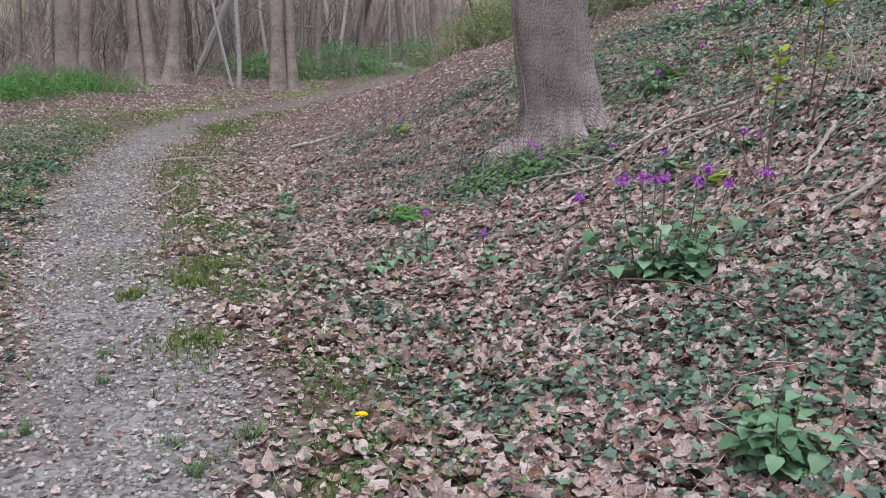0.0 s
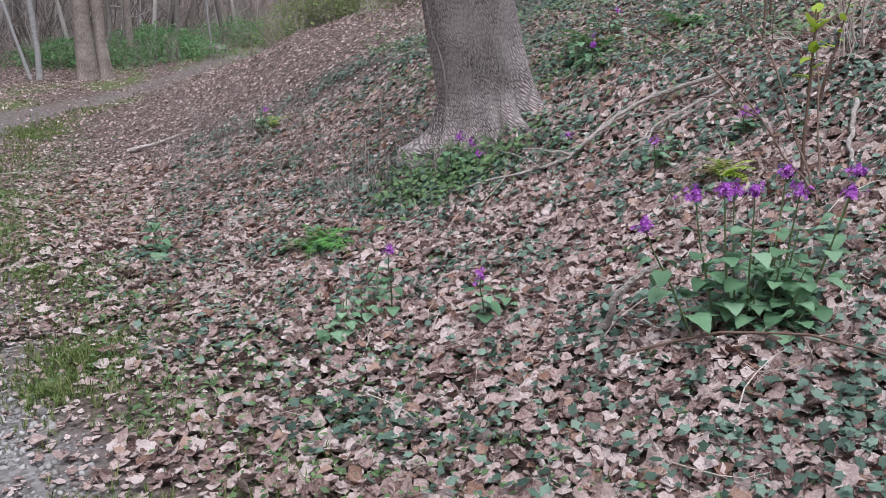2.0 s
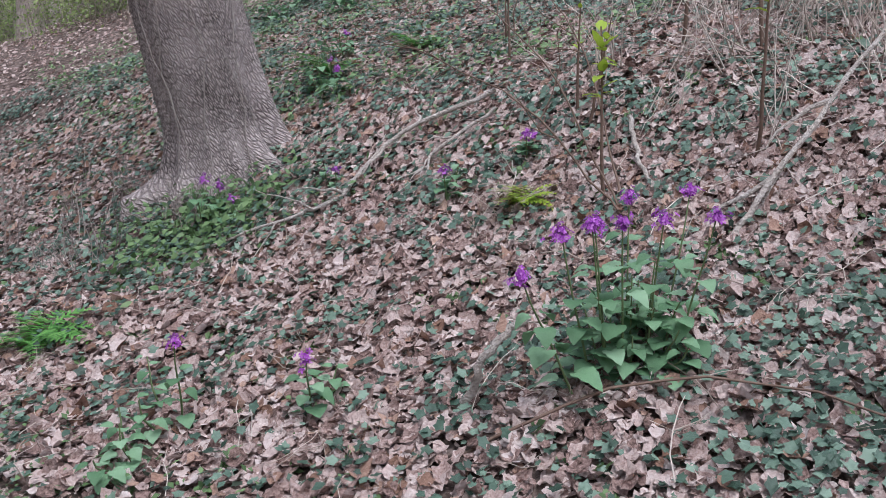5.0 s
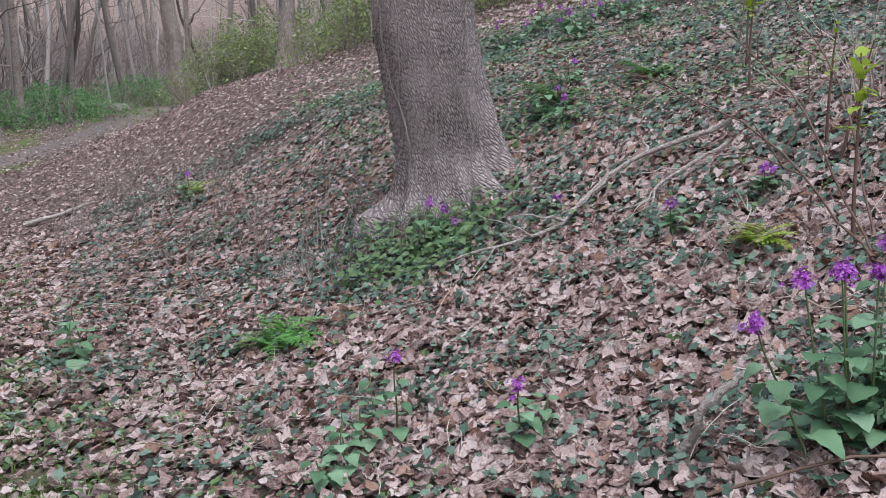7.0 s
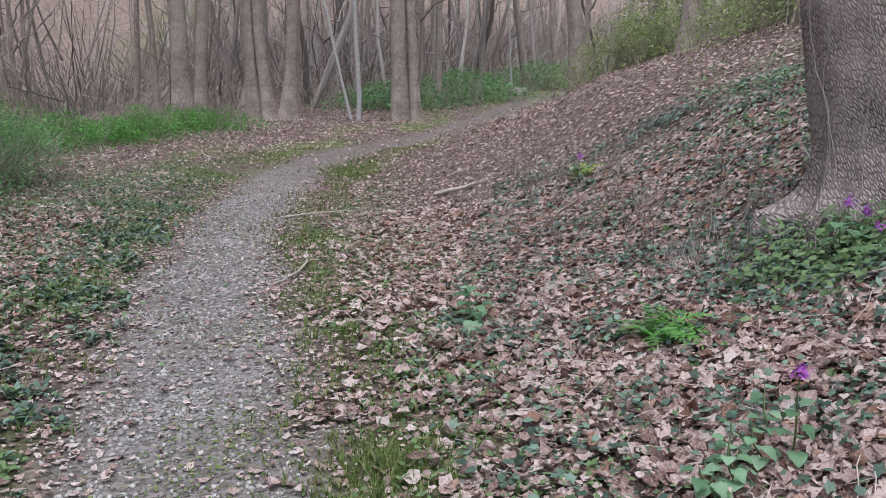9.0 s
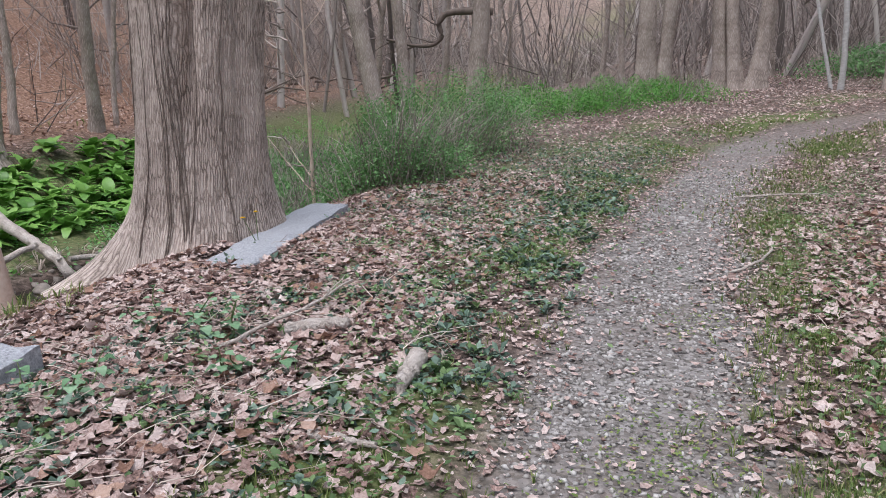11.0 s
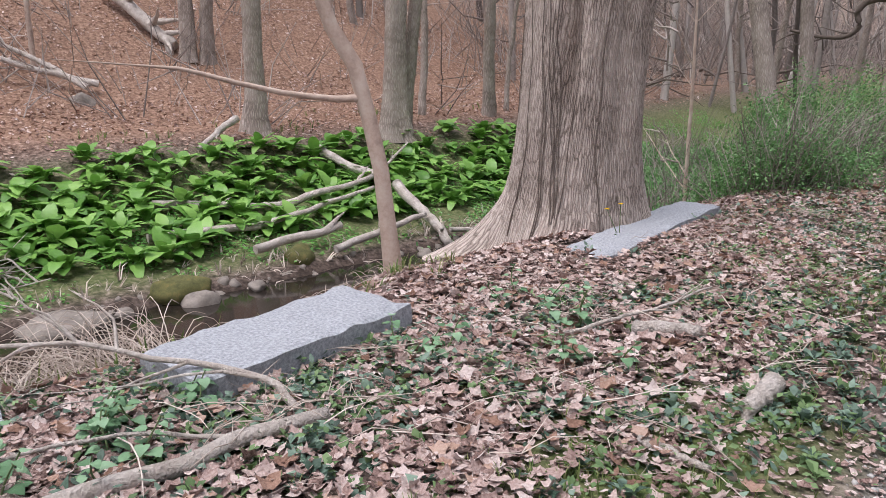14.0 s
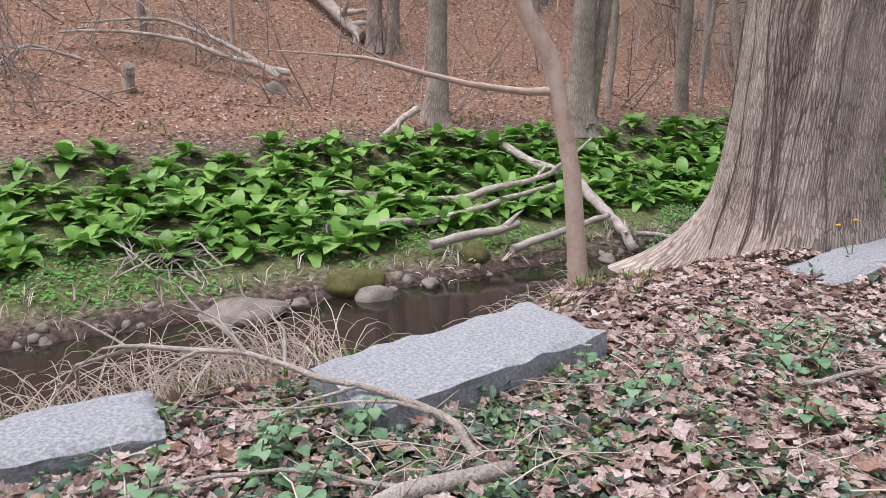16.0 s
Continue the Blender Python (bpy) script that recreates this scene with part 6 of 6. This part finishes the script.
# beyond the brook
LOGS = [
    ([(-12.3, 3.1, 0.1), (-12.2, 4.0, 0.1), (-12.3, 4.9, 0.12)], 0.07, 0.06), ([(-12.3, 4.8, 0.1), (-12.5, 5.5, 0.25), (-13.0, 6.4, 0.3)], 0.08, 0.05),
    ([(-11.2, 3.0, 0.08), (-11.4, 3.7, 0.1), (-11.5, 4.4, 0.12)], 0.08, 0.06), ([(-11.5, 4.3, 0.1), (-11.9, 5.2, 0.2), (-12.6, 6.3, 0.3)], 0.06, 0.04),
    ([(-10.65, 4.2, 0.1), (-10.9, 4.9, 0.16), (-11.1, 5.4, 0.2)], 0.08, 0.07), ([(-10.6, 5.2, 0.1), (-11.0, 6.0, 0.2), (-11.4, 6.7, 0.25)], 0.07, 0.05),
    ([(-12.4, 6.6, 0.35), (-11.7, 6.75, 0.2), (-10.95, 6.9, 0.05)], 0.11, 0.08), ([(-11.2, 7.0, 0.1), (-11.2, 8.0, 0.15), (-11.5, 8.8, 0.2)], 0.05, 0.03),
    ([(-14.4, 5.8, 0.1), (-13.7, 6.2, 0.2), (-13.05, 6.5, 0.3)], 0.10, 0.08), ([(-13.0, 6.3, 0.25), (-13.3, 6.8, 0.5), (-13.6, 7.2, 0.7)], 0.04, 0.02),
    ([(-14.9, 4.6, 0.3), (-14.6, 4.3, 0.2), (-14.2, 3.9, 0.0)], 0.09, 0.06),
]
for k, (pts, a, b) in enumerate(LOGS):
    limb(pts, a * 0.75, b * 0.75, "grey fallen log on the far bank of the brook", 40 + k, None, 1, "fallen_log", 11, "log")
HILL = [([(-18.2, 2.4, 0.15), (-18.2, 1.2, 0.3), (-18.4, 0.3, 0.5), (-18.6, -0.8, 0.4), (-18.3, -2.0, 0.3)], 0.07, 0.025), ([(-18.0, 2.2, 0.15), (-18.6, 1.0, 0.5), (-18.8, -0.2, 0.7), (-18.6, -1.6, 0.4)], 0.06, 0.02), ([(-22.6, 2.6, 0.3), (-21.6, 3.3, 0.25), (-20.7, 4.0, 0.1)], 0.17, 0.12), ([(-17.8, -1.5, 0.1), (-17.2, -2.2, 0.5), (-16.8, -2.6, 0.1)], 0.04, 0.02)]
for k, (pts, a, b) in enumerate(HILL):
    limb(pts, a, b, "fallen dead branch on the russet hillside", 60 + k, None, 8, "fallen_branch", 9, "branch", True, 1.1)
p = places(4200, -14, -7, -4, 11, 331, lambda x, y: np.clip(np.exp(-((stream_bend(x, y) - 4.1) / 0.22) ** 2), 0, 1))
scatter("bank_stones", PEBBLES, ROCK, p, 0.3, 0.02 + 0.07 * np.random.default_rng(332).power(0.5, len(p)), "wet stones along the brook's far edge", "stones", seed=333)
p = places(2600, -14, -7, -4, 11, 334, lambda x, y: np.clip(np.exp(-((stream_bend(x, y) - 4.5) / 0.35) ** 2), 0, 1))
scatter("bank_straw", TUFT, STRAW, p, 0.9, sizes(len(p), 0.12, 0.3, 335), "bleached dead grass trailing over the far bank", "dead grass", seed=336)
g_ = np.random.default_rng(31)
for k in range(18):
    x, y, a, L = -10.35 + g_.normal(0, 0.25), 1.3 + g_.normal(0, 0.35), g_.uniform(0, 6.28), g_.uniform(0.25, 0.6)
    dx, dy = L * math.cos(a), L * math.sin(a)
    limb([(x - dx, y - dy, 0.02), (x, y, g_.uniform(0.02, 0.22)), (x + dx, y + dy, g_.uniform(0.0, 0.2))], 0.014, 0.006, "bleached driftwood stick in a heap on the far bank", 80 + k, None, 2, "driftwood_stick", 6, "driftwood", True, 0.4)

# dead stalks hanging over the brook
g_ = np.random.default_rng(9)
stalks = []
for k in range(1000):
    t = g_.uniform(0, 1)
    x, y = -5.75 - 0.4 * g_.uniform(0, 1) + 0.5 * (1 - t), 0.4 + 2.7 * t
    if g_.uniform() < 0.2:
        x, y = -7.0 + g_.normal(0, 0.35), 4.2 + g_.normal(0, 0.4)
    z = float(rough_height(x, y))
    L = g_.uniform(0.4, 1.35) if y < 3.3 else g_.uniform(0.2, 0.5)
    way = (g_.normal(-0.6, 0.3), g_.normal(-0.35, 0.4), g_.uniform(0.35, 0.9))
    stalks.append(tube(bent((x, y, z), way, L, 6, -0.62, 0.06, 12000 + k), np.linspace(0.0036, 0.0016, 6), 3))
v, f = merge(stalks)
tagged(link("dead_stalks", v, None, STRAW, None, False, f), "bleached dead stalks arching over the brook", "dead stalks", kind="stuff")
p = places(900, -7.2, -4.5, -0.5, 5.2, 91, lambda x, y: np.exp(-((stream_bend(x, y) - 0.75) / 0.3) ** 2))
scatter("bank_tufts", TUFT, GRASS, p, 0.3, sizes(len(p), 0.1, 0.24, 92), "rank grass on the lip of the bank", "grass", seed=93)


# ---- saplings and stems on the slope ----
def young_tree(x, y, h, label, seed, leaves=9, size=0.13, r=0.012):
    g = np.random.default_rng(seed)
    e = thing("young_sapling", x, y, float(rough_height(x, y)), label, "sapling")
    line = bent((0, 0, 0), (g.normal(0, 0.05), g.normal(0, 0.05), 1), h, 8, 0, 0.04, seed)
    v, f = tube(line, np.linspace(r, 0.004, 8), 7)
    link("stem", v, None, STEM_RED, e, True, f)
    for i in range(leaves):
        z = h * g.uniform(0.55, 1.0)
        c = [np.interp(z, line[:, 2], line[:, k]) for k in (0, 1)]
        put_leaf(e, FRESH_LEAF[g.integers(2)], (c[0], c[1], z), g.uniform(0, 6.28), g.uniform(-0.1, 0.9), size * g.uniform(0.5, 1.1))
    return e


young_tree(2.27, 5.42, 0.95, "thin sapling unfolding bright yellow-green leaves", 1, 13, 0.11)
young_tree(2.86, 6.2, 0.75, "thin dark sapling with a few new leaves", 2, 5, 0.08)
young_tree(2.8, 6.05, 0.7, "thin dark sapling with a few new leaves", 3, 5, 0.07)
young_tree(3.67, 7.88, 0.8, "thin sapling with fresh yellow-green leaves", 4, 9, 0.14)
young_tree(3.95, 6.2, 1.2, "bare reddish stem on the upper slope", 5, 2, 0.06, 0.018)
young_tree(3.97, 5.57, 1.2, "bare reddish stem on the upper slope", 6, 2, 0.06, 0.016)
young_tree(3.3, 7.4, 0.9, "thin sapling with fresh yellow-green leaves", 7, 7, 0.12)
young_tree(2.9, 4.9, 1.3, "tall thin sapling with a few lime leaves", 8, 8, 0.12)
for k, (a, b) in enumerate((((2.2, 5.2, 0), (1.55, 6.6, 1.1)), ((2.22, 5.22, 0), (2.2, 6.9, 1.25)), ((2.3, 5.3, 0.0), (2.9, 6.9, 1.0)))):
    limb([a, tuple(0.5 * (np.array(a) + np.array(b)) + np.array([0.08, -0.1, 0.12])), b], 0.007, 0.0025, "bare reddish shrub stem rising from the slope", 95 + k, STEM_RED, 4, "shrub_stem", 7, "shrub", False, 0.6)
p = places(420, 2.9, 7.5, 3.0, 8.5, 94, lambda x, y: np.clip(np.exp(-(((x - 4.6) / 1.2) ** 2 + ((y - 5.2) / 1.1) ** 2)), 0, 1))
scatter("bramble", SPRAY, STRAW, p, 0.9, sizes(len(p), 0.4, 0.9, 95), "tangle of dead bramble stems on the upper slope", "brambles", seed=96)
p = places(260, -2.3, 1.2, 7.5, 15, 97, lambda x, y: smooth(1.6, 3, path_d(x, y)) * (1 - smooth(4, 5, path_d(x, y))) * 0.7)
scatter("dead_weeds", SPRAY, TWIG, p, 0.25, sizes(len(p), 0.2, 0.55, 98), "thin dead weed stems on the lower slope", "dead weeds", seed=99)

# ---- thickets and brush ----
def thicket(name, blobs, n, mat, size, label, seed, stems=60):
    g = np.random.default_rng(seed)
    pts = []
    for (x, y, rx, ry, h, share) in blobs:
        m = int(n * share)
        q = g.normal(0, 0.5, (m, 2)) * (rx, ry) + (x, y)
        clump = 0.5 + 0.5 * wander(q[:, 0] * 1.0, q[:, 1] * 1.0, 0.9, seed + 1)
        z = height(q[:, 0], q[:, 1]) + h * g.uniform(0.02, 1, m) ** 0.8 * (0.35 + 0.65 * clump) * np.exp(-(((q[:, 0] - x) / rx) ** 2 + ((q[:, 1] - y) / ry) ** 2) * 0.45)
        pts.append(np.column_stack([q, z]))
    p_ = np.concatenate(pts)
    scatter(name, LEAFLET, mat, p_, 0.8, g.uniform(size * 0.6, size * 1.3, len(p_)), label, "thicket", seed=seed + 2)
    sp = []
    for (x, y, rx, ry, h, share) in blobs:
        m = int(stems * share * len(blobs))
        q = g.normal(0, 0.45, (m, 2)) * (rx, ry) + (x, y)
        sp.append(np.column_stack([q, height(q[:, 0], q[:, 1])]))
    sp = np.concatenate(sp)
    scatter(name + "_stems", SPRAY, TWIG, sp, 0.3, g.uniform(0.7, 1.3, len(sp)), "thin bare stems of the thicket", "stems", seed=seed + 3)


thicket("green_thicket", [(-9.6, 11.2, 1.1, 1.3, 2.1, 0.42), (-9.8, 13.3, 1.0, 1.6, 2.0, 0.32), (-8.4, 10.3, 0.8, 1.0, 1.2, 0.26)], 60000, THICKET, 0.04, "airy green thicket of small new leaves beside the brook", 300, 45)
thicket("bright_thicket", [(-11.0, 20.0, 1.3, 1.8, 0.9, 0.3), (-10.4, 22.3, 1.5, 1.2, 0.8, 0.25), (-12.6, 18.3, 1.8, 2.2, 1.0, 0.45)], 26000, BRIGHT, 0.06, "bright lime-green low bushes by the path", 310, 20)
thicket("tangled_herbs", [(-11.0, 9.8, 1.2, 1.6, 0.7, 0.5), (-12.5, 12.5, 1.2, 1.8, 0.7, 0.3), (-10.2, 8.4, 1.0, 1.2, 0.6, 0.25), (-14.4, 13.8, 1.7, 2.0, 0.7, 0.45)], 54000, THICKET, 0.07, "green undergrowth behind the great tree", 320, 20)
thicket("path_end_bushes", [(-4.6, 33.5, 2.2, 2.4, 1.6, 0.4), (-1.5, 42, 3.0, 2.5, 2.0, 0.3), (-6.5, 30, 2.2, 2.0, 1.3, 0.3)], 22000, THICKET, 0.10, "dark green bushes where the path climbs away", 330, 60)
thicket("crest_bushes", [(1.2, 24, 2.0, 2.0, 2.2, 0.3), (3.8, 19, 2.0, 2.0, 2.3, 0.35), (6.5, 17.5, 2.0, 2.0, 2.0, 0.35)], 42000, LIME, 0.07, "yellow-green bushes on the crest of the slope", 340, 60)
thicket("lime_understorey", [(-15.5, 19.5, 1.5, 1.5, 2.6, 0.5), (-17.0, 22, 1.6, 1.6, 2.2, 0.5)], 7000, LIME, 0.075, "yellow-green young leaves in the understorey across the brook", 350, 40)
p = places(5200, -40, -13, -12, 50, 360, lambda x, y: np.clip(smooth(8.5, 11, stream_bend(x, y)) * (0.14 + 0.52 * smooth(10, 20, y)), 0, 1) * 0.9)
half = len(p) // 2
scatter("brush", SPRAY_LOW, TWIG, p[:half], 0.7, sizes(half, 1.0, 3.2, 361), "bare grey brush on the far hillside", "brush", seed=362)
scatter("brush", SPRAY_LOW, TWIG_FAR, p[half:], 0.9, sizes(len(p) - half, 1.0, 3.2, 366), "dark bare brush on the far hillside", "brush", seed=367)
# fallen dead boughs lying tangled below the hillside
q = places(170, -26, -11, 14, 34, 368, lambda x, y: smooth(7.5, 9, stream_bend(x, y)) + 0 * x)
g = np.random.default_rng(369)
boughs = []
for k in range(min(len(q), 110)):
    an, ln = g.uniform(0, 6.28), g.uniform(1.2, 4.5)
    boughs.append(tube(bent(q[k] + (0, 0, g.uniform(0, 0.9)), (math.cos(an), math.sin(an), g.uniform(-0.05, 0.6)), ln, 8, g.uniform(-0.35, 0.1), 0.14, 3700 + k), np.linspace(g.uniform(0.025, 0.07), 0.008, 8), 6))
bv, bf = merge(boughs)
tagged(link("dead_boughs", bv, None, VINE, None, True, bf), "tangled dark dead boughs lying below the hillside", "dead boughs", kind="stuff")
p = places(2600, -32, 30, 27, 95, 363, lambda x, y: 0.8 * smooth(3, 6, np.abs(path_d(x, y))))
scatter("brush", SPRAY_LOW, TWIG_FAR, p, 0.6, sizes(len(p), 2.0, 6.0, 364), "bare grey brush among the distant trees", "brush", seed=365)
